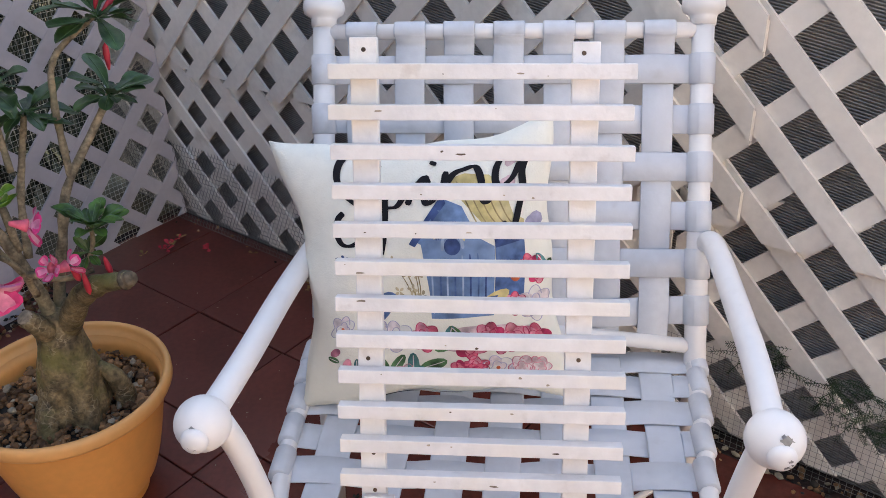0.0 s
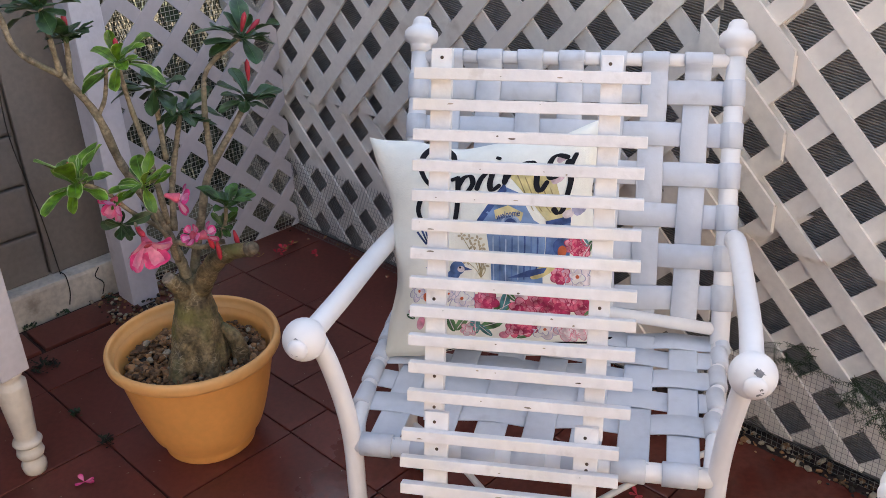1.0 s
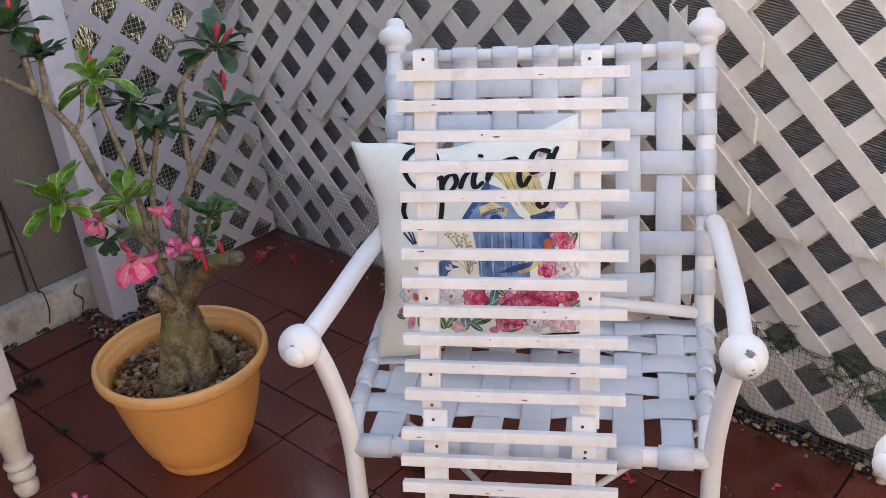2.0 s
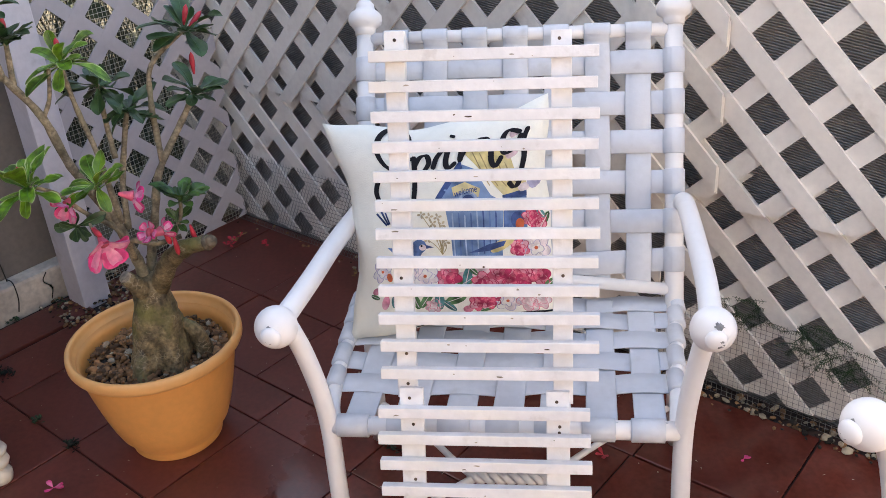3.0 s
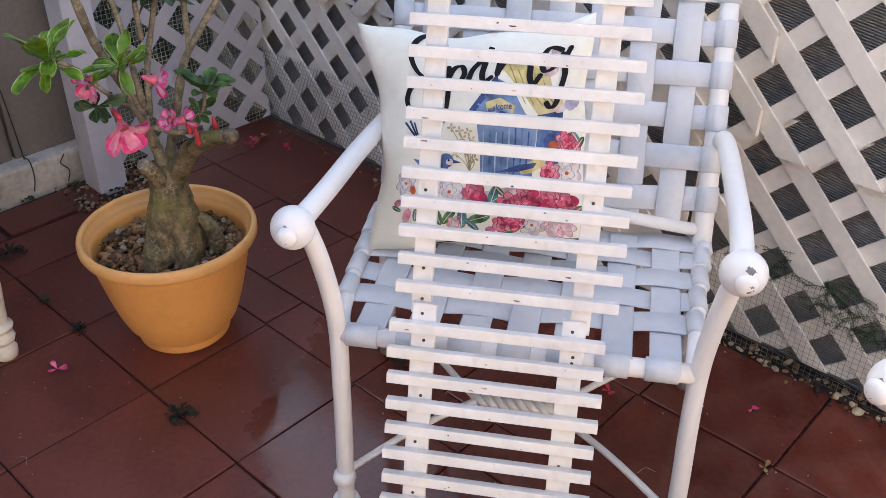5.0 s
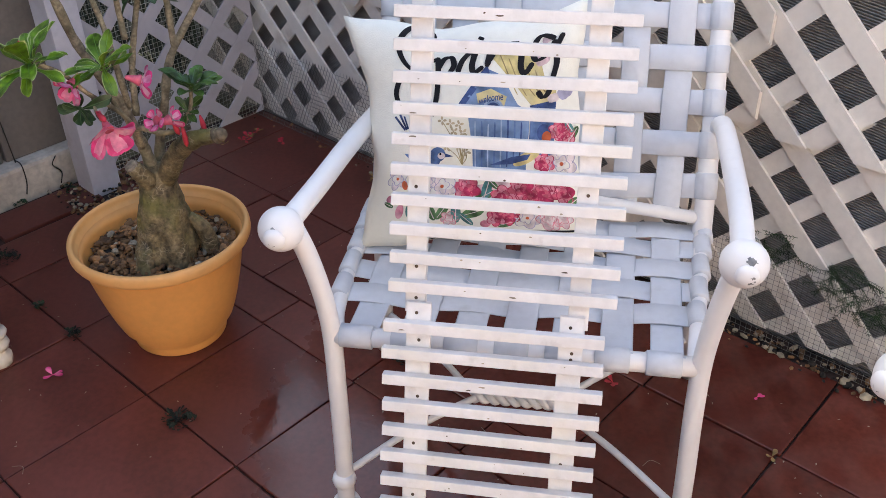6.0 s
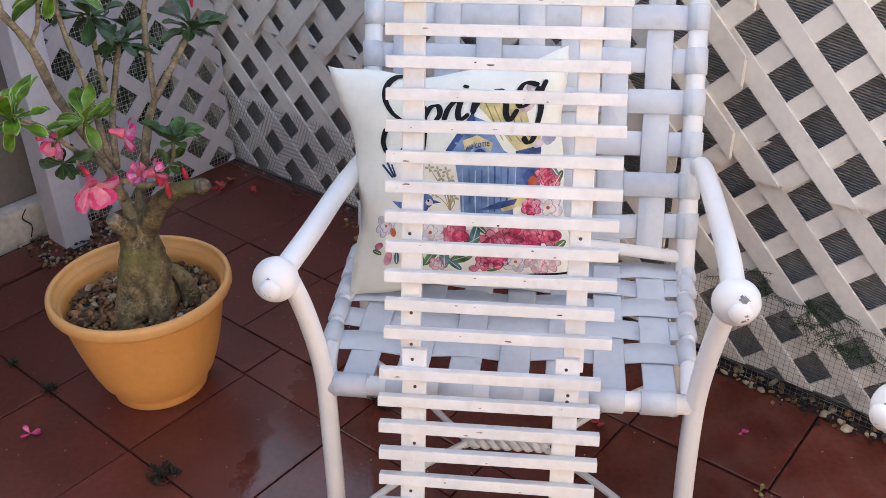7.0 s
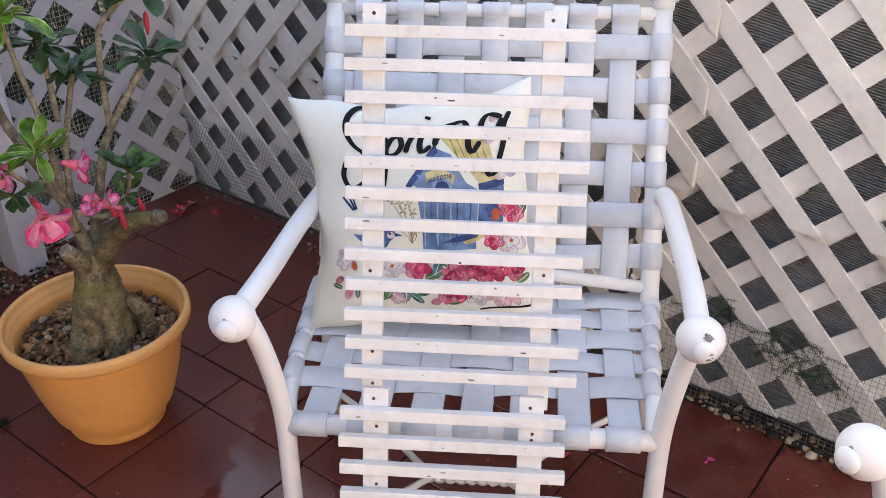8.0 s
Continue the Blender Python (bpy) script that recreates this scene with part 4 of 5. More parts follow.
for nm, poly, mat, lift in (
    ("printed_roof", [(0.565, 0.856), (0.639, 0.880), (0.723, 0.866), (0.783, 0.805), (0.822, 0.697), (0.859, 0.671), (0.857, 0.623), (0.757, 0.612), (0.698, 0.701), (0.632, 0.780)], ink_yellow, 0.0006),
    ("printed_birdhouse", [(0.572, 0.789), (0.454, 0.646), (0.476, 0.631), (0.491, 0.437), (0.489, 0.340), (0.723, 0.335), (0.741, 0.595), (0.694, 0.631), (0.632, 0.760)], ink_blue, 0.0007),
    ("printed_roof_edge", [(0.563, 0.812), (0.429, 0.638), (0.452, 0.624), (0.574, 0.775)], ink_navy, 0.0008),
    ("printed_gable_side", [(0.744, 0.600), (0.852, 0.621), (0.841, 0.403), (0.731, 0.402)], ink_denim, 0.0007),
    ("printed_eave_shadow", [(0.744, 0.622), (0.857, 0.632), (0.853, 0.600), (0.745, 0.588)], ink_navy, 0.0009),
    ("printed_banner", [(0.519, 0.688), (0.582, 0.706), (0.650, 0.669), (0.637, 0.628), (0.580, 0.664), (0.525, 0.646)], ink_yellow, 0.0011),
    ("printed_hole", disc(0.589, 0.612, 0.030, 0.034), ink_navy, 0.0010),
    ("printed_bird", disc(0.320, 0.418, 0.040, 0.034, rot=0.2), ink_denim, 0.0011),
    ("printed_bird", disc(0.285, 0.375, 0.060, 0.030, rot=0.7), ink_denim, 0.0011),
    ("printed_bird_cheek", disc(0.338, 0.412, 0.019, 0.015), ink_blush, 0.0014),
    ("printed_bird_eye", disc(0.334, 0.420, 0.006, 0.006, 8), ink_black, 0.0016),
    ("printed_beak", [(0.355, 0.424), (0.398, 0.408), (0.355, 0.404)], ink_navy, 0.0012),
    ("printed_wing", [(0.565, 0.372), (0.665, 0.402), (0.746, 0.410), (0.731, 0.386), (0.662, 0.371)], ink_navy, 0.0013),
    ("printed_bird", disc(0.728, 0.395, 0.065, 0.024, rot=0.45), ink_yellow, 0.0012),
    ("printed_robin", disc(0.797, 0.500, 0.028, 0.036), ink_navy, 0.0011),
    ("printed_breast", disc(0.810, 0.478, 0.020, 0.026), ink_orange, 0.0013),
    ("printed_tail", [(0.112, 0.586), (0.122, 0.590), (0.172, 0.535), (0.164, 0.528)], ink_navy, 0.0011),
    ("printed_tail", [(0.137, 0.596), (0.148, 0.598), (0.181, 0.535), (0.173, 0.530)], ink_navy, 0.0011),
    ("printed_tail", [(0.160, 0.590), (0.169, 0.590), (0.188, 0.537), (0.180, 0.535)], ink_navy, 0.0011),
    ("printed_feather", [(0.150, 0.430), (0.205, 0.422), (0.235, 0.385), (0.180, 0.400)], ink_denim, 0.0011),
    ("printed_butterfly", disc(0.895, 0.655, 0.026, 0.036, 12, 0.5, 0.3, 2), ink_lilac, 0.0011),
    ("printed_butterfly", disc(0.845, 0.640, 0.020, 0.024, 12, 0.1, 0.3, 2), ink_blush, 0.0011),
    ("printed_butterfly", disc(0.790, 0.815, 0.024, 0.040, 12, 0.3, 0.3, 2), ink_rose, 0.0011),
    ("printed_butterfly", disc(0.800, 0.895, 0.018, 0.022, 12, 0.3, 0.3, 2), ink_rose, 0.0011),
    ("printed_ground", disc(0.655, 0.250, 0.20, 0.052, 24, 0.0, 0.06, 7), ink_rose, 0.0005),
):
    print_poly(nm, poly, mat, lift)
print_text("printed_word", "welcome", 0.528, 0.655, 0.044, 0.1, ink_navy, 0.0017, 0.66, -1.6, 0.01)
pr = random.Random(3)
# boards of the birdhouse and of its roof, as thin brush lines
for k in range(8):
    x = 0.505 + 0.028 * k
    pen("printed_board_line", [[(x - 0.004, 0.36), (x + 0.002 * pr.uniform(-1, 1), 0.46), (x + 0.004, 0.55 + 0.03 * pr.random())]], pr.choice((ink_navy, ink_pale_blue, ink_denim)), 0.0065, 0.0010)
for k in range(5):
    x = 0.61 + 0.038 * k
    pen("printed_roof_line", [[(x, 0.855 - 0.02 * k), (x + 0.045, 0.76 - 0.02 * k), (x + 0.085, 0.675 - 0.008 * k)]], ink_ochre, 0.005, 0.0009)
pen("printed_arch", [[(0.552, 0.60), (0.560, 0.645), (0.590, 0.660), (0.622, 0.640), (0.628, 0.60)]], ink_pale_blue, 0.012, 0.0011)


def petals(cx0, cy0, r, fills, line, centre):
    """A painted blossom: overlapping petals, each with a fine brush outline."""
    turn = pr.uniform(0, 6)
    for ring_r, w, n in ((0.60, 0.50, 6), (0.26, 0.34, 4)):
        for k in range(n):
            a = turn + ring_r * 3 + 2 * math.pi * k / n + pr.uniform(-0.2, 0.2)
            x, y, q = cx0 + r * ring_r * math.cos(a), cy0 + r * ring_r * 0.9 * math.sin(a), pr.uniform(0.75, 1.0)
            lift = 0.0009 + (0.0003 if n == 4 else 0.0) + 0.00004 * k
            print_poly("printed_petal", disc(x, y, r * w, r * w * q, 12, a, 0.06, 3), fills[(k + (n == 4)) % len(fills)], lift)
            arc = disc(x, y, r * w, r * w * q, 12, a, 0.06, 3)
            pen("printed_outline", [arc[9:] + arc[:4]], line, 0.0038, lift + 0.0001)
    print_poly("printed_flower_eye", disc(cx0, cy0, r * 0.15, r * 0.14, 8), centre, 0.0017)


for cx0, cy0, r in ((0.454, 0.264, 0.058), (0.618, 0.225, 0.055), (0.693, 0.257, 0.052), (0.782, 0.242, 0.056), (0.861, 0.243, 0.050), (0.735, 0.215, 0.040), (0.862, 0.505, 0.040), (0.895, 0.472, 0.036), (0.805, 0.372, 0.042), (0.573, 0.129, 0.040), (0.625, 0.136, 0.045)):
    petals(cx0, cy0, r, (ink_pink, ink_rosy, ink_pink, ink_crimson), ink_crimson, ink_crimson)
for cx0, cy0, r in ((0.338, 0.271, 0.062), (0.110, 0.321, 0.050), (0.880, 0.367, 0.060), (0.703, 0.120, 0.052), (0.270, 0.300, 0.040)):
    petals(cx0, cy0, r, (ink_blush, ink_paper, ink_blush), ink_lilac, ink_orange)
for cx0, cy0, r in ((0.794, 0.116, 0.050), (0.850, 0.125, 0.040), (0.367, 0.115, 0.036)):
    petals(cx0, cy0, r, (ink_rose, ink_blush, ink_rose), ink_rosy, ink_rose)
for cx0, cy0, rx, ry, rot in ((0.084, 0.231, 0.022, 0.016, 0.4), (0.135, 0.176, 0.020, 0.034, -0.2), (0.523, 0.100, 0.024, 0.018, 0.3), (0.150, 0.292, 0.014, 0.022, 0.5)):
    print_poly("printed_bud", disc(cx0, cy0, rx, ry, 12, rot), ink_rosy if rx != 0.014 else ink_orange, 0.0012)
for cx0, cy0, r, a in ((0.545, 0.266, 0.05, 1.2), (0.530, 0.235, 0.05, 0.5), (0.286, 0.153, 0.045, 1.9), (0.337, 0.153, 0.05, 0.9), (0.398, 0.145, 0.055, 1.5), (0.474, 0.150, 0.055, 0.4), (0.44, 0.115, 0.04, 2.4), (0.612, 0.100, 0.04, 0.2), (0.920, 0.478, 0.04, 1.0), (0.905, 0.515, 0.03, 2.2), (0.900, 0.206, 0.035, 0.6), (0.177, 0.176, 0.03, 1.6), (0.079, 0.204, 0.025, 2.8), (0.575, 0.288, 0.03, 2.3)):
    print_poly("printed_leaf", disc(cx0, cy0, r, r * 0.42, 12, a), pr.choice((ink_green, ink_green, ink_teal)), pr.uniform(0.0007, 0.0012))
    pen("printed_vein", [[(cx0 - 0.8 * r * math.cos(a), cy0 - 0.8 * r * math.sin(a)), (cx0, cy0), (cx0 + 0.8 * r * math.cos(a), cy0 + 0.8 * r * math.sin(a))]], ink_blush, 0.004, 0.0014)
# dry sprigs beside the birdhouse
for x, y in ((0.410, 0.523), (0.454, 0.515), (0.438, 0.553), (0.355, 0.575), (0.395, 0.560), (0.463, 0.430), (0.369, 0.450), (0.425, 0.455)):
    pen("printed_stem", [[(0.440, 0.37), (0.5 * (x + 0.440) + 0.01, 0.5 * (y + 0.37)), (x, y)]], ink_ochre, 0.0038, 0.0006)
    for k in range(4):
        a = 1.57 * k + x * 40
        print_poly("printed_blossom", disc(x + 0.013 * math.cos(a), y + 0.013 * math.sin(a), 0.010, 0.006, 7, a), ink_sand, 0.0009)
for strip in ([(0.22, 0.016), (0.306, 0.012), (0.43, 0.006), (0.558, 0.012)], [(0.70, 0.045), (0.788, 0.059), (0.90, 0.082), (0.985, 0.105)]):
    pen("printed_edge_line", [strip], ink_black, 0.017, 0.0009)

# ---------------------------------------------------------------- pot with its stones
POT = pose(-1.462, 0.737, 0.0)
pot = thing("flower_pot", POT, "large ochre plastic flower pot with a rolled rim on the tiles", "flower pot")
bm = bmesh.new()
wallp = [(0.100, 0.0), (0.104, 0.004), (0.1065, 0.016), (0.1075, 0.024), (0.1095, 0.028)] + [(0.1095 + 0.0665 * (k / 9) ** 0.62, 0.028 + 0.222 * k / 9) for k in range(1, 10)]
inner = [(0.1705, 0.258), (0.166, 0.235), (0.1615, 0.210), (0.157, 0.19), (0.02, 0.188)]
add_lathe(bm, wallp + inner, None, 64)
body = part("pot_body", bm, pot_plastic, pot, smooth=True)
bm = bmesh.new()
add_lathe(bm, [(0.172, 0.249), (0.185, 0.249), (0.1905, 0.252), (0.1935, 0.258), (0.1935, 0.270), (0.192, 0.277), (0.188, 0.2805), (0.184, 0.2805), (0.181, 0.278), (0.1795, 0.272), (0.1785, 0.262), (0.1745, 0.2605), (0.1735, 0.252), (0.170, 0.250)], None, 64, True)
part("rim", bm, rim_plastic, pot, "lighter rolled rim", True)
bm = bmesh.new()
for turn_a, turn_z, hand in ((-54, 0.112, 1), (-43, 0.120, -1)):
    pts = []
    for i in range(22):
        f, rho = 0.55 * i * hand, 0.002 + 0.0009 * i
        a, z = radians(turn_a) + rho * math.cos(f) / 0.14, turn_z + 0.65 * rho * math.sin(f)
        r = 0.1056 + 0.0665 * ((z - 0.028) / 0.222) ** 0.62
        pts.append((r * math.cos(a), r * math.sin(a), z))
    add_tube(bm, smooth_line(pts, 3), 0.0039, 10)
part("moulded_scroll", bm, pot_plastic, body, smooth=True)
bm = bmesh.new()
add_lathe(bm, [(0.005, 0.195), (0.159, 0.195), (0.1585, 0.212), (0.12, 0.220), (0.005, 0.226)], None, 32)
earth = part("potting_soil", bm, soil)
earth.matrix_world = POT
tagged(earth, "dark soil filling the ochre pot", "soil", kind="stuff")
bms = [bmesh.new(), bmesh.new()]
for k in range(1150):
    r, a = 0.154 * math.sqrt(rnd.random()), rnd.uniform(0, 6.283)
    add_pebble(bms[1 if rnd.random() < 0.06 else 0], (r * math.cos(a), r * math.sin(a), 0.219 + rnd.uniform(0, 0.014) + 0.008 * (1 - r / 0.154)), 0.0036 + 0.0088 * rnd.random() ** 1.6, rnd)
for b, m, lab in ((bms[0], pebble, "brown pebbles covering the soil in the pot"), (bms[1], chalk, "pale pebbles among the brown ones in the pot")):
    stones = part("pebbles", b, m)
    stones.matrix_world = POT
    tagged(stones, lab, "pebbles", kind="stuff")

# ---------------------------------------------------------------- desert rose
plant = thing("desert_rose", POT, "desert rose with swollen grey trunk and pink blossoms in a pot", "plant")
pv = Vector((-1.462, 0.737, 0))
L3 = lambda pts: [Vector(p) - pv for p in pts]


def limb(name, pts, r0, r1, mat, bumpy=0.0, seg=12, parent=plant):
    line = smooth_line(L3(pts), 6)
    n = len(line)
    rad = [(r0 + (r1 - r0) * k / (n - 1)) * (1 + bumpy * (noise.noise(line[k] * 40) + 0.4 * math.sin(k * 1.9))) for k in range(n)]
    bm = bmesh.new()
    add_tube(bm, line, rad, seg)
    return part(name, bm, mat, parent, smooth=True)


# swollen base: one lumpy mass with root lobes
bm = bmesh.new()
rings = []
prof = [(0.058, 0.205), (0.066, 0.232), (0.064, 0.255), (0.059, 0.280), (0.055, 0.305), (0.052, 0.330), (0.047, 0.355), (0.041, 0.380), (0.037, 0.405), (0.031, 0.430), (0.018, 0.450)]
for (ra, za), (rb, zb) in zip(prof, prof[1:]):
    for i in range(4):
        r, z = ra + (rb - ra) * i / 4, za + (zb - za) * i / 4
        t = max(0.0, (z - 0.205) / 0.2451)
        c = Vector((0.030 + 0.004 * t, -0.004 + 0.008 * t, z))
        ringv = []
        for k in range(72):
            a = 2 * math.pi * k / 72
            rim_pt = Vector((math.cos(a), math.sin(a), 0))
            lob = 1 + (1 - t) ** 2.2 * (0.17 * math.cos(4 * a + 0.6) + 0.10 * math.cos(7 * a + 2)) + 0.08 * noise.noise(rim_pt * 3 + Vector((0, 0, z * 30)))
            lob += 0.045 * noise.noise(rim_pt * 7 + Vector((4, 1, z * 90))) + 0.016 * noise.noise(rim_pt * 9 + Vector((2, 7, z * 420)))
            ringv.append(bm.verts.new(c + rim_pt * (r * lob) + Vector((0, 0, 0.004 * noise.noise(Vector((a * 2, z * 20, 1)))))))
        rings.append(ringv)
for a, b in zip(rings, rings[1:]):
    for k in range(72):
        bm.faces.new((a[k], a[(k + 1) % 72], b[(k + 1) % 72], b[k]))
bm.faces.new(rings[0][::-1])
bm.faces.new(rings[-1])
trunk = part("trunk", bm, bark, plant, "swollen mossy grey-green trunk", True)
for pts, r0, r1 in (([(-1.402, 0.778, 0.315), (-1.389, 0.794, 0.290), (-1.382, 0.803, 0.258), (-1.381, 0.806, 0.215)], 0.011, 0.023), ([(-1.405, 0.735, 0.30), (-1.380, 0.727, 0.265), (-1.372, 0.722, 0.215)], 0.013, 0.022), ([(-1.425, 0.692, 0.285), (-1.420, 0.672, 0.255), (-1.418, 0.660, 0.215)], 0.014, 0.022)):
    limb("root", pts, r0, r1, bark, 0.10, 18)
limb("main_limb", [(-1.43, 0.748, 0.36), (-1.412, 0.750, 0.41), (-1.365, 0.757, 0.482), (-1.30, 0.762, 0.535), (-1.240, 0.782, 0.558)], 0.027, 0.0135, bark, 0.16)
limb("cut_end", [(-1.245, 0.780, 0.556), (-1.228, 0.787, 0.563)], 0.0165, 0.012, cut_wood, 0.35)
limb("pruned_stub", [(-1.424, 0.728, 0.40), (-1.418, 0.704, 0.44), (-1.420, 0.686, 0.466)], 0.021, 0.0145, bark, 0.18)
limb("cut_end", [(-1.4198, 0.688, 0.464), (-1.4205, 0.6835, 0.4705)], 0.0140, 0.0132, weathered_wood, 0.05)
branches = (
    ([(-1.434, 0.741, 0.40), (-1.436, 0.733, 0.47), (-1.44, 0.725, 0.51), (-1.45, 0.708, 0.59), (-1.475, 0.664, 0.714), (-1.469, 0.633, 0.827), (-1.472, 0.584, 0.919)], 0.017, 0.0085),
    ([(-1.472, 0.584, 0.915), (-1.453, 0.570, 0.997), (-1.455, 0.567, 1.047)], 0.0075, 0.005),
    ([(-1.472, 0.584, 0.915), (-1.46, 0.513, 0.978), (-1.466, 0.501, 1.045), (-1.47, 0.49, 1.12)], 0.0075, 0.005),
    ([(-1.468, 0.632, 0.822), (-1.456, 0.650, 0.86), (-1.452, 0.662, 0.915)], 0.006, 0.0045),
    ([(-1.44, 0.755, 0.42), (-1.442, 0.770, 0.48), (-1.429, 0.793, 0.571), (-1.417, 0.816, 0.656), (-1.386, 0.874, 0.754), (-1.369, 0.904, 0.805)], 0.014, 0.007),
    ([(-1.412, 0.826, 0.672), (-1.411, 0.827, 0.753), (-1.409, 0.83, 0.813), (-1.402, 0.844, 0.879), (-1.368, 0.907, 0.935)], 0.0085, 0.0055),
    ([(-1.441, 0.720, 0.575), (-1.446, 0.716, 0.66), (-1.450, 0.710, 0.74), (-1.457, 0.698, 0.824), (-1.461, 0.690, 0.915)], 0.0085, 0.0055),
    ([(-1.449, 0.735, 0.55), (-1.470, 0.760, 0.64), (-1.468, 0.780, 0.71), (-1.459, 0.80, 0.785)], 0.009, 0.0065),
    ([(-1.415, 0.715, 0.50), (-1.389, 0.70, 0.556), (-1.349, 0.731, 0.546), (-1.324, 0.777, 0.55)], 0.0085, 0.006),
    ([(-1.40, 0.705, 0.54), (-1.381, 0.671, 0.60), (-1.368, 0.61, 0.666), (-1.378, 0.575, 0.715), (-1.397, 0.539, 0.738)], 0.0065, 0.004),
    ([(-1.39, 0.69, 0.565), (-1.386, 0.665, 0.62), (-1.368, 0.645, 0.675), (-1.351, 0.642, 0.711)], 0.006, 0.0045),
    ([(-1.335, 0.765, 0.548), (-1.322, 0.783, 0.59), (-1.318, 0.789, 0.630)], 0.006, 0.0045),
    ([(-1.372, 0.62, 0.655), (-1.340, 0.605, 0.635), (-1.318, 0.602, 0.628)], 0.004, 0.003),
)
for pts, r0, r1 in branches:
    limb("branch", pts, r0 * 0.80, r1 * 0.80, twig_bark, 0.16)


def add_leaf(bm, p, d, length, width, up, curl, wave=0.0):
    """A spoon-shaped leaf from p along d; its margin is the mesh's second material."""
    d = d.normalized()
    side = d.cross(up)
    side = side.normalized() if side.length > 1e-3 else Vector((1, 0, 0))
    nrm = side.cross(d).normalized()
    rows_l = []
    for k, (t, w) in enumerate(((0, 0.10), (0.15, 0.20), (0.32, 0.44), (0.48, 0.72), (0.63, 0.94), (0.77, 1.0), (0.89, 0.82), (0.965, 0.5), (1.0, 0.14))):
        c = p + d * length * t + nrm * (curl * length * t * t)
        fold = 0.26 * width * w
        row = []
        for f, h in ((-1, 0.55), (-0.88, 0.44), (-0.45, 0.10), (0, 0), (0.45, 0.10), (0.88, 0.44), (1, 0.55)):
            ripple = wave * width * abs(f) ** 2 * math.sin(9 * t + (2.1 if f > 0 else 0.3) + 40 * curl)
            row.append(bm.verts.new(c + side * (width * w * f / 2) + nrm * (fold * h + ripple)))
        rows_l.append(row)
    for a, b in zip(rows_l, rows_l[1:]):
        for k in range(6):
            f = bm.faces.new((a[k], a[k + 1], b[k + 1], b[k]))
            f.material_index = 1 if k in (0, 5) else 0
    return [r[3].co + nrm * 0.0006 for r in rows_l]


def rosette(p, axis, n, size, mat, seed, spread=1.0, label=""):
    """A whorl of leaves round a shoot's tip."""
    r = random.Random(seed)
    axis = Vector(axis).normalized()
    q = axis.to_track_quat("Z", "Y").to_matrix()
    c = Vector(p) - pv
    for k in range(n):
        bm = bmesh.new()
        a, tilt = 2.4 * k + r.uniform(-0.4, 0.4), radians((r.uniform(12, 46) if mat == leaf_sunlit else r.uniform(18, 60)) + 54 * k / n) * spread
        d = q @ Vector((math.sin(tilt) * math.cos(a), math.sin(tilt) * math.sin(a), math.cos(tilt)))
        s = size * r.uniform(0.55, 1.10)
        mid = add_leaf(bm, c - axis * r.uniform(0, 0.014), d, s, s * (r.uniform(0.36, 0.47) if mat == leaf_sunlit else r.uniform(0.38, 0.52)), axis, r.uniform(-0.45, 0.10), r.uniform(0.05, 0.15))
        leaf = part("leaf", bm, mat, plant, label, True)
        leaf.data.materials.append(leaf_edge if mat == leaf_sunlit else leaf_edge_dark)
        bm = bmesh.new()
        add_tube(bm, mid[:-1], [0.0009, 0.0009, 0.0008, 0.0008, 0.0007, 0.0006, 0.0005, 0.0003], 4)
        part("midrib", bm, vein if mat == leaf_sunlit else vein_dark, leaf)


# The bright whorls look sunlit through their paler green alone.
rosette((-1.397, 0.537, 0.742), (-0.1, -0.2, 0.9), 17, 0.086, leaf_sunlit, 11, 1.22, "bright green leaf")
rosette((-1.351, 0.641, 0.714), (0.0, -0.2, 0.9), 17, 0.086, leaf_sunlit, 12, 1.15, "bright green leaf")
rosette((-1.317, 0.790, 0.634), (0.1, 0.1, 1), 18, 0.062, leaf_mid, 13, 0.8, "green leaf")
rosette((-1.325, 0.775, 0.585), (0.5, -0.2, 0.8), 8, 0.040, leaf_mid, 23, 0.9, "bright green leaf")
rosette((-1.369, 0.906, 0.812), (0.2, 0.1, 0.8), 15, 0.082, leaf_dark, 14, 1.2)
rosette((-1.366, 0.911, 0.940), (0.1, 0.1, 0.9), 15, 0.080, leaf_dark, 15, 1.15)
rosette((-1.460, 0.691, 0.922), (0, -0.2, 0.9), 20, 0.086, leaf_sunlit, 16, 1.3, "green leaf with sunlight put into its colour")
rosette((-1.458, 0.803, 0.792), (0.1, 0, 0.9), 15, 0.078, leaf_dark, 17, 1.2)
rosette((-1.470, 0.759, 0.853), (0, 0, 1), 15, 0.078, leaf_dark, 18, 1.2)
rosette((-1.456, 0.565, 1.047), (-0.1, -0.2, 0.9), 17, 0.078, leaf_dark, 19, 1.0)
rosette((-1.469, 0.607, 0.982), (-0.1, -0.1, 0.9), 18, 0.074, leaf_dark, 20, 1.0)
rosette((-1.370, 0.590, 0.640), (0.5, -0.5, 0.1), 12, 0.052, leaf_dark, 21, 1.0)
rosette((-1.470, 0.488, 1.125), (-0.1, -0.2, 0.9), 11, 0.062, leaf_sunlit, 22, 1.0, "green leaf with sunlight put into its colour")
limb("branch", [(-1.465, 0.755, 0.70), (-1.472, 0.758, 0.78), (-1.470, 0.759, 0.853)], 0.006, 0.0045, twig_bark, 0.1)
limb("branch", [(-1.471, 0.598, 0.895), (-1.470, 0.603, 0.94), (-1.469, 0.607, 0.982)], 0.006, 0.0045, twig_bark, 0.1)


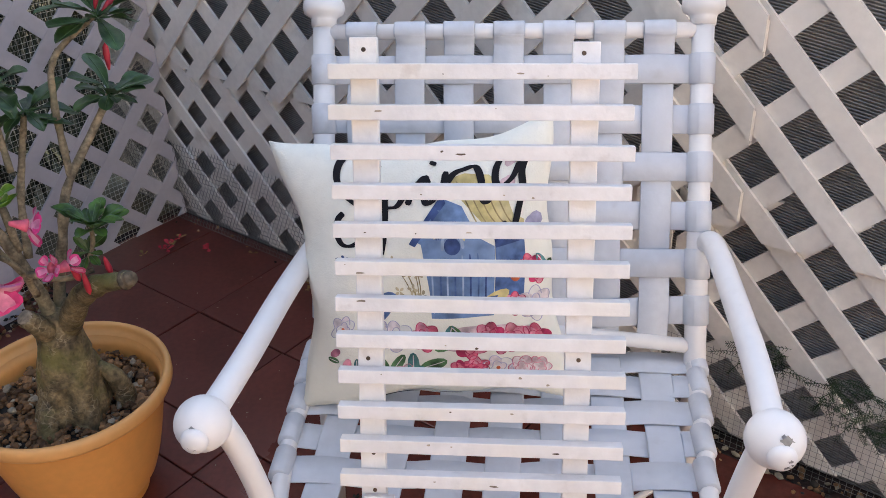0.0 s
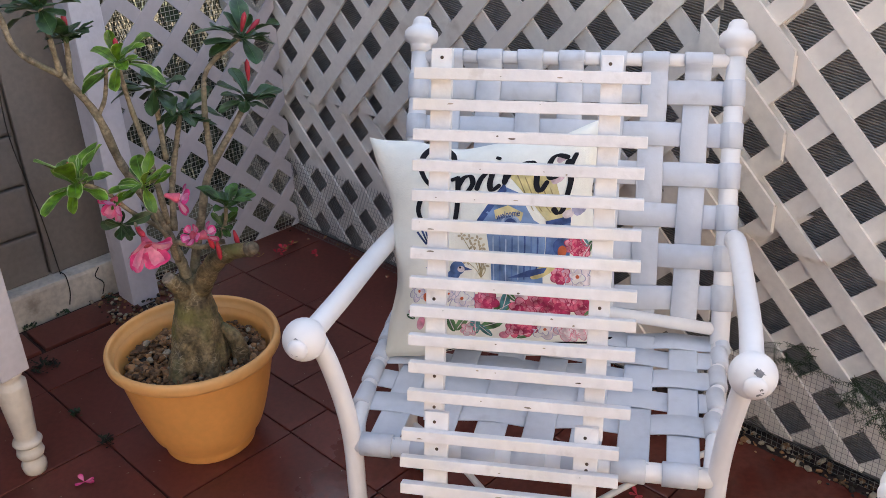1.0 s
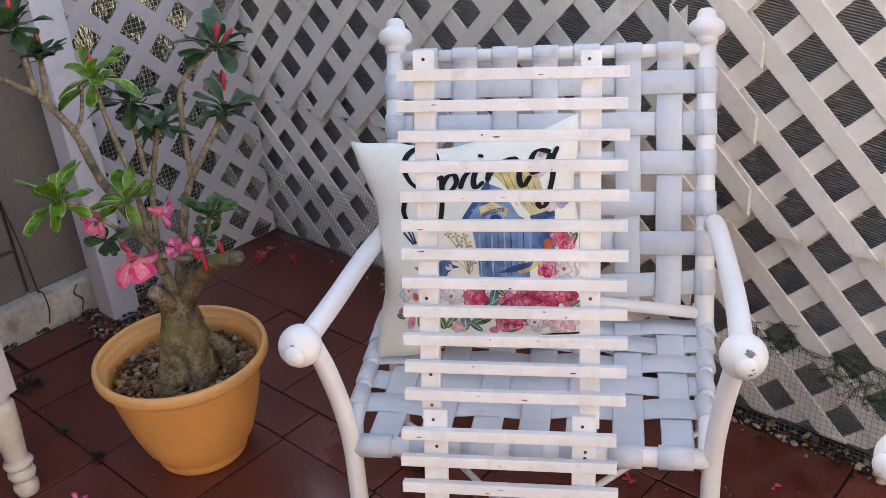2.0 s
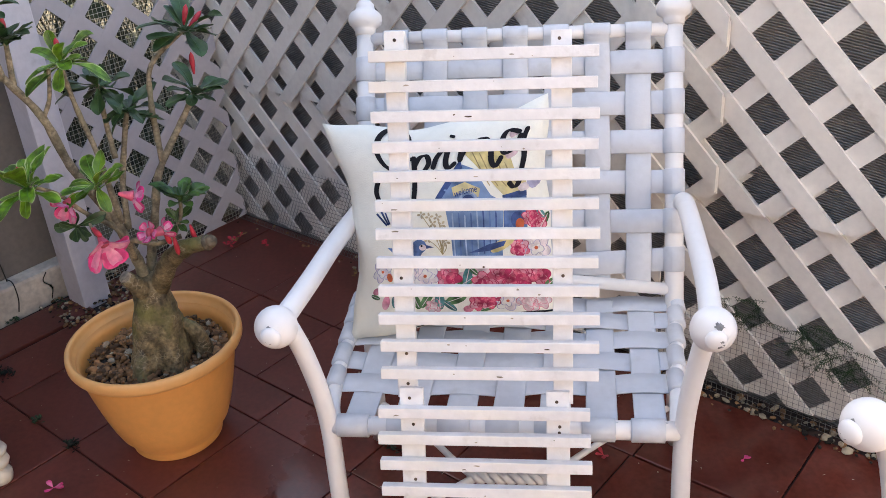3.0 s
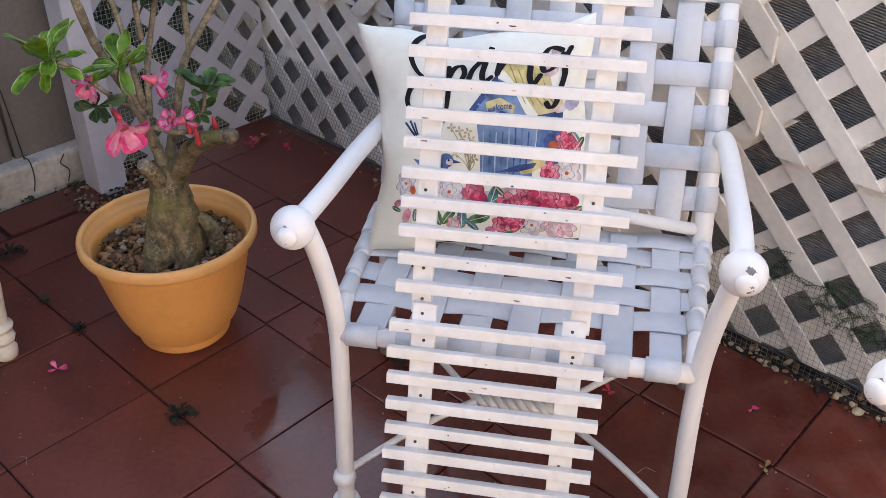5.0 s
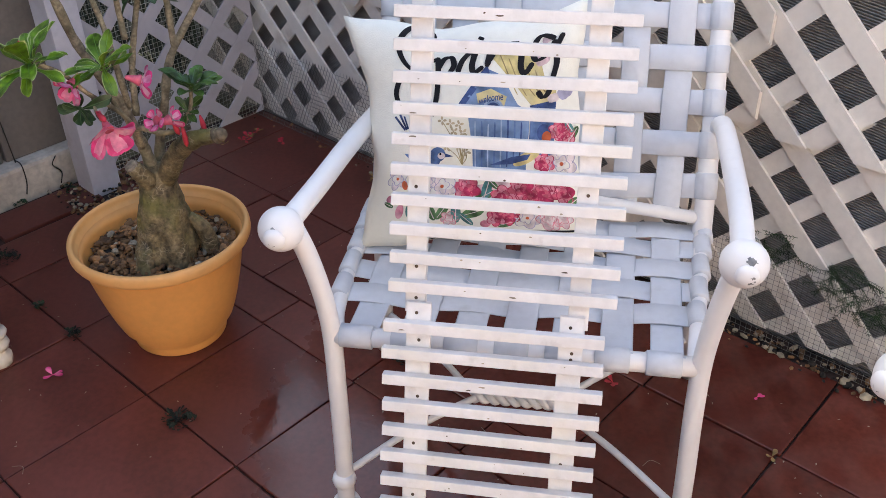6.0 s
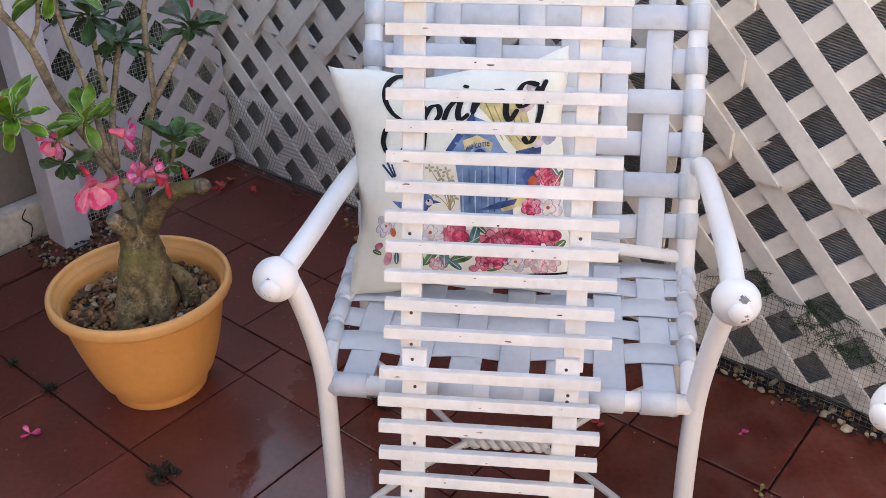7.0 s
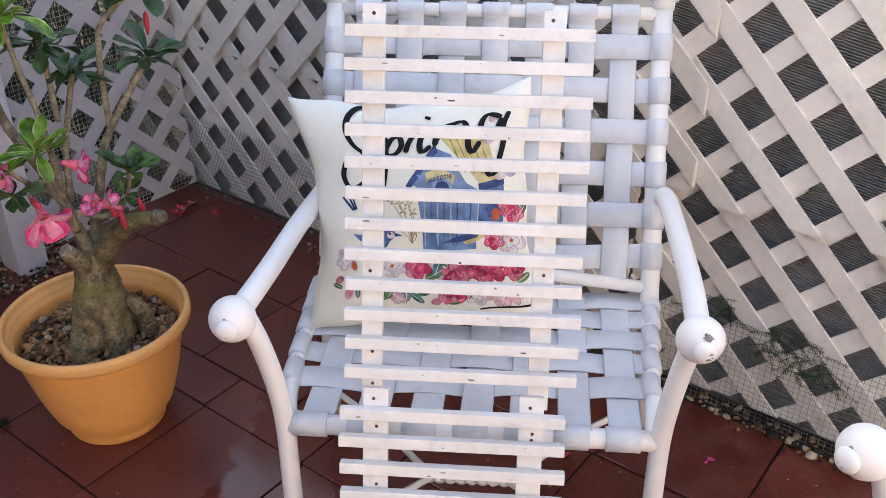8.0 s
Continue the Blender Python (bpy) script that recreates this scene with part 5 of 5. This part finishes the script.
def blossom(p, axis, size, seed):
    """A trumpet flower: tube and five round petals."""
    r = random.Random(seed)
    axis = Vector(axis).normalized()
    q = axis.to_track_quat("Z", "Y").to_matrix()
    c = Vector(p) - pv
    bm = bmesh.new()
    m = Matrix.Translation(c) @ q.to_4x4()
    add_lathe(bm, [(0.0025, -0.036 * size / 0.03), (0.004, -0.024), (0.0075, -0.010), (0.0105, -0.002), (0.0105, 0.0), (0.006, -0.008), (0.0005, -0.012)], m, 14)
    tube = part("blossom", bm, petal_tube, plant, "pink trumpet blossom", True)
    for k in range(5):
        bm = bmesh.new()
        a = 2 * math.pi * k / 5 + r.uniform(-0.12, 0.12)
        d, bend = Vector((math.cos(a), math.sin(a), 0)), r.uniform(-0.35, 0.55)
        side = Vector((-math.sin(a), math.cos(a), 0))
        rows_l = []
        for t, w in ((0.0, 0.35), (0.2, 0.62), (0.45, 0.95), (0.68, 1.08), (0.86, 0.92), (0.96, 0.6), (1.0, 0.22)):
            cpt = d * (0.008 + size * t) + Vector((0, 0, 0.002 + 0.75 * size * t - bend * size * t * t))
            rows_l.append([bm.verts.new(c + q @ (cpt + side * size * 0.66 * w * s + Vector((0, 0, 0.10 * size * abs(s) * math.sin(5 * t + k))))) for s in (-1, -0.5, 0, 0.5, 1)])
        for row, (x, y) in enumerate(zip(rows_l, rows_l[1:])):
            for i in range(4):
                f = bm.faces.new((x[i], x[i + 1], y[i + 1], y[i]))
                f.material_index = 1 if row == 0 or (row < 4 and i in (1, 2)) else 0
        petal = part("petal", bm, petal_pink, tube, smooth=True)
        petal.data.materials.append(petal_pale)


def bud(p, axis, length, seed):
    bm = bmesh.new()
    q = Vector(axis).normalized().to_track_quat("Z", "Y").to_matrix().to_4x4()
    add_lathe(bm, [(0.0015, 0), (0.0035, length * 0.2), (0.0055, length * 0.6), (0.0045, length * 0.85), (0.0005, length)], Matrix.Translation(Vector(p) - pv) @ q, 12)
    part("flower_bud", bm, petal_red, plant, "closed red flower bud", True)


for k, (p, ax, s) in enumerate((((-1.303, 0.602, 0.616), (0.62, -0.12, -0.42), 0.036), ((-1.300, 0.680, 0.686), (0.40, 0.80, -0.40), 0.022), ((-1.366, 0.585, 0.690), (0.2, -0.8, -0.5), 0.020), ((-1.317, 0.706, 0.592), (0.2, -0.7, 0.45), 0.014), ((-1.306, 0.727, 0.590), (0.2, 0.9, 0.1), 0.014))):
    blossom(p, ax, s, 40 + k)
for k, (p, ax, ln) in enumerate((((-1.297, 0.743, 0.575), (0.1, 0, -1), 0.045), ((-1.297, 0.785, 0.580), (0.1, 0.1, -1), 0.035), ((-1.315, 0.735, 0.58), (0.2, 0.2, -0.9), 0.03), ((-1.366, 0.912, 0.845), (0, 0.05, 1), 0.045), ((-1.366, 0.911, 0.945), (0.1, 0.3, 1), 0.04), ((-1.362, 0.920, 0.94), (0.1, 0.8, 0.6), 0.04), ((-1.455, 0.690, 0.925), (0.1, 0, 1), 0.042), ((-1.392, 0.532, 0.748), (-0.2, -0.1, 1), 0.034), ((-1.456, 0.567, 1.05), (0.1, 0.1, 1), 0.045), ((-1.468, 0.610, 0.985), (0, 0, 1), 0.040), ((-1.330, 0.600, 0.645), (0.8, 0, -0.3), 0.03))):
    bud(p, ax, ln, k)

# ---------------------------------------------------------------- table, of which one leg is seen
TABLE = pose(-1.660, 0.398, 0, 0, 0, 12)
table = thing("table", TABLE, "cream painted wooden table with turned legs", "table")


def table_leg(x, y):
    bm = bmesh.new()
    m = Matrix.Translation((x, y, 0))
    add_lathe(bm, [(0.016, 0.0), (0.024, 0.004), (0.027, 0.016), (0.0275, 0.026), (0.022, 0.036), (0.0175, 0.040), (0.0180, 0.044), (0.0270, 0.048), (0.0305, 0.057), (0.0285, 0.066), (0.0195, 0.072), (0.0195, 0.076), (0.0300, 0.081), (0.0325, 0.087), (0.0300, 0.093), (0.0230, 0.097), (0.0245, 0.106), (0.0305, 0.18), (0.0330, 0.235), (0.0330, 0.243), (0.0260, 0.250), (0.0250, 0.256), (0.0300, 0.264), (0.0330, 0.272)], m, 28)
    leg = part("leg", bm, turned_paint, table, "turned leg with rounded beads", True)
    bm = bmesh.new()
    add_box(bm, x - 0.034, x + 0.034, y - 0.034, y + 0.034, 0.272, 0.70, None, 0.004)
    part("leg_block", bm, shade_tinted_white, leg)


for x, y in ((0, 0), (-0.62, 0.0), (0, -0.75), (-0.62, -0.75)):
    table_leg(x, y)
bm = bmesh.new()
add_box(bm, -0.66, 0.04, -0.79, 0.04, 0.70, 0.725, None, 0.006)
part("tabletop", bm, shade_tinted_white, table)

# ---------------------------------------------------------------- gravel, weeds, litter
bms = [bmesh.new(), bmesh.new(), bmesh.new()]
for k in range(1500):
    x = rnd.uniform(-2.28, 1.3)
    y = rnd.uniform(1.545, 1.60) if rnd.random() < 0.88 else rnd.uniform(1.515, 1.55)
    if x < -0.75 and rnd.random() < 0.88:
        continue
    add_pebble(bms[rnd.choice((0, 0, 0, 1, 2, 2))], (x, y, (-0.006 if y > 1.55 else 0.004) + rnd.uniform(0, 0.010)), rnd.choice((0.003, 0.004, 0.006, 0.009)) * rnd.uniform(0.7, 1.3), rnd)
for k in range(380):
    add_pebble(bms[rnd.choice((0, 0, 1, 2))], (rnd.uniform(-2.29, -2.10), rnd.uniform(0.84, 1.12), rnd.uniform(0.0, 0.010)), rnd.uniform(0.003, 0.009), rnd)
for b, m, lab in zip(bms, (pebble, chalk, soil), ("brown gravel along the foot of the fence", "pale gravel along the foot of the fence", "dark crumbs of earth among the gravel")):
    tagged(part("gravel", b, m), lab, "gravel", kind="stuff")


def weed(x, y, r, n, seed, mat, label):
    q = random.Random(seed)
    bm = bmesh.new()
    for k in range(n):
        a, d = q.uniform(0, 6.28), r * q.random() ** 0.7
        add_leaf(bm, Vector((x + d * math.cos(a), y + d * math.sin(a), 0.002 + q.uniform(0, 0.006))), Vector((math.cos(a * 3), math.sin(a * 3), q.uniform(0.1, 0.6))), q.uniform(0.006, 0.014), q.uniform(0.004, 0.007), Vector((0, 0, 1)), 0.1)
    return tagged(part("weed", bm, mat, smooth=True), label, "weed")


weed(-1.205, 0.556, 0.032, 130, 1, moss, "dark creeping weed in a tile joint")
weed(-1.630, 0.557, 0.018, 60, 2, moss, "small dark weed at a joint of the tiles")
weed(-1.79, 0.560, 0.013, 40, 3, fern, "small green weed in a tile joint")
weed(-2.06, 0.60, 0.04, 120, 4, moss, "dark weed beside the concrete footing")
weed(-2.29, 0.76, 0.02, 50, 5, fern, "green weed along the footing")
weed(-2.25, 0.90, 0.03, 70, 9, fern, "green weed among the stones at the post")
weed(-2.29, 0.66, 0.02, 50, 6, fern, "green weed along the footing")
weed(-1.0, 1.0, 0.03, 80, 8, moss, "dark weed under the chair")


def fallen_flower(x, y, seed, size, mat, label):
    q = random.Random(seed)
    bm = bmesh.new()
    for k in range(4):
        a = q.uniform(0, 6.28)
        add_leaf(bm, Vector((x, y, 0.003)), Vector((math.cos(a), math.sin(a), q.uniform(0, 0.35))), size * q.uniform(0.7, 1.1), size * 0.5, Vector((0, 0, 1)), q.uniform(-0.1, 0.3))
    return tagged(part("fallen_petal", bm, mat, smooth=True), label, "petal")


fallen_flower(-1.537, 0.453, 1, 0.024, petal_pink, "withered pink blossom lying on the tiles")
fallen_flower(-0.60, 1.235, 2, 0.020, petal_red, "red petal lying on the tiles under the chair")
fallen_flower(-0.251, 1.259, 3, 0.018, dry_leaf, "yellow dried petal in a tile joint")
fallen_flower(-0.349, 1.395, 4, 0.014, petal_pink, "faded petal flat on the tile")
for k in range(8):
    fallen_flower(rnd.uniform(-2.16, -2.0), rnd.uniform(1.36, 1.54), 60 + k, rnd.uniform(0.014, 0.028), rnd.choice((petal_red, dry_leaf, petal_red)), "dried red flower in the fence corner")
for k in range(8):
    fallen_flower(rnd.uniform(-1.75, -1.2), rnd.uniform(1.44, 1.53), 80 + k, rnd.uniform(0.012, 0.022), dry_leaf, "dry leaf against the fence")
bm = bmesh.new()
for k in range(300):
    x, y = rnd.uniform(-2.1, 0.3), rnd.uniform(0.05, 1.5)
    add_leaf(bm, Vector((x, y, 0.0025)), Vector((rnd.uniform(-1, 1), rnd.uniform(-1, 1), 0.05)), rnd.uniform(0.002, 0.007), rnd.uniform(0.0015, 0.004), Vector((0, 0, 1)), 0.0)
for k in range(9):
    x, y, a = rnd.uniform(-1.5, -0.1), rnd.uniform(0.2, 1.2), rnd.uniform(0, 6.283)
    add_tube(bm, smooth_line([(x, y, 0.002), (x + 0.02 * math.cos(a), y + 0.02 * math.sin(a), 0.003), (x + 0.035 * math.cos(a + 0.6), y + 0.035 * math.sin(a + 0.6), 0.002)], 4), 0.0005, 4)
tagged(part("litter", bm, chalk), "tiny pale crumbs scattered on the tiles", "litter", kind="stuff")

# thin creeper on the house wall
bm = bmesh.new()
add_tube(bm, smooth_line([(-2.335, 0.80, 0.10), (-2.345, 0.79, 0.30), (-2.342, 0.76, 0.55), (-2.345, 0.77, 0.80), (-2.342, 0.72, 1.05), (-2.345, 0.70, 1.4)], 6), 0.0018, 6)
add_tube(bm, smooth_line([(-2.296, 0.79, 0.02), (-2.296, 0.80, 0.06), (-2.30, 0.80, 0.11), (-2.335, 0.80, 0.112)], 4), 0.0018, 6)
creeper = part("creeper", bm, vine_stem)
tagged(creeper, "thin dark creeper stem hanging on the grey wall", "creeper")
bm = bmesh.new()
add_tube(bm, smooth_line([(-2.297, 0.90, 0.10), (-2.298, 0.885, 0.075), (-2.297, 0.905, 0.045), (-2.298, 0.895, 0.01)], 4), 0.0016, 5)
tagged(part("wall_crack", bm, soil), "jagged crack in the concrete footing", "crack", kind="structure")

# feathery fern growing through the fence
for x0, z0, n in ((-0.29, 0.235, 36), (-0.45, 0.262, 20), (-0.22, 0.20, 18)):
    bm = bmesh.new()
    for k in range(n):
        a = rnd.uniform(-2.9, 0.4)
        d = Vector((math.cos(a), rnd.uniform(-0.35, 0.1), 0.55 * math.sin(a))).normalized()
        p = Vector((x0 + rnd.uniform(-0.05, 0.05), 1.574, z0 + rnd.uniform(-0.04, 0.03)))
        ln = rnd.uniform(0.03, 0.075)
        add_tube(bm, [p, p + d * ln * 0.5 + Vector((0, 0, 0.004)), p + d * ln], 0.0006, 4, False)
        for i in range(9):
            c = p + d * ln * (i + 1) / 10
            for s in (-1, 1):
                e = (d * 0.7 + s * d.cross(Vector((0, 1, 0))) + Vector((0, rnd.uniform(-0.3, 0.3), 0))).normalized()
                add_ribbon(bm, [c, c + e * 0.0065], 0.0009, e.cross(d).cross(e) if e.cross(d).length > 0.01 else (0, 0, 1), 0.0004)
    tagged(part("fern", bm, fern), "feathery green asparagus fern hanging through the lattice", "fern")

# ---------------------------------------------------------------- patio tiles, piece by piece
GAP = 0.0018


def tile_mesh(w, d):
    bm = bmesh.new()
    add_box(bm, -w / 2 + GAP, w / 2 - GAP, -d / 2 + GAP, d / 2 - GAP, -0.03, 0.0, None, 0.0026)
    me = bpy.data.meshes.new("tile")
    bm.to_mesh(me)
    bm.free()
    me.materials.append(tile_clay)
    return me


def lay_row(y0, y1, x_start, pitch, x0, x1):
    full = tile_mesh(pitch, y1 - y0)
    k = math.floor((x0 - x_start) / pitch)
    while x_start + k * pitch < x1:
        a, b = max(x_start + k * pitch, x0), min(x_start + (k + 1) * pitch, x1)
        if b - a > 0.03:
            me = full if b - a > pitch - 1e-4 else tile_mesh(b - a, y1 - y0)
            ob = new("tile", me)
            ob.parent = floor
            ob.matrix_world = pose((a + b) / 2, (y0 + y1) / 2, rnd.uniform(-0.0018, 0.0012), rnd.uniform(-0.25, 0.25), rnd.uniform(-0.25, 0.25), rnd.uniform(-0.3, 0.3))
        k += 1


edges = [0.556 - 0.317 * k for k in range(0, 12)]
for y1, y0 in zip(edges, edges[1:]):
    lay_row(y0, y1, -1.020, 0.3085, -2.27 + 0.14, 3.3)
lay_row(0.556, 0.874, -1.020, 0.3085, -2.27 + 0.14, 3.3)
lay_row(0.874, 0.992, -1.337, 0.3085, -2.27 + 0.14, 3.3)
lay_row(0.992, 1.273, -0.247, 0.3085, -2.27, 3.3)
lay_row(1.273, 1.612, -0.240, 0.3085, -2.27, -0.855)
lay_row(1.273, 1.553, -0.240, 0.3085, -0.857, 3.3)
for k in range(9):
    me = tile_mesh(0.13, 0.30)
    ob = new("tile", me)
    ob.parent = floor
    ob.matrix_world = pose(-2.205, 0.79 - 0.31 * k, 0.006, 0, 2.0, 0)
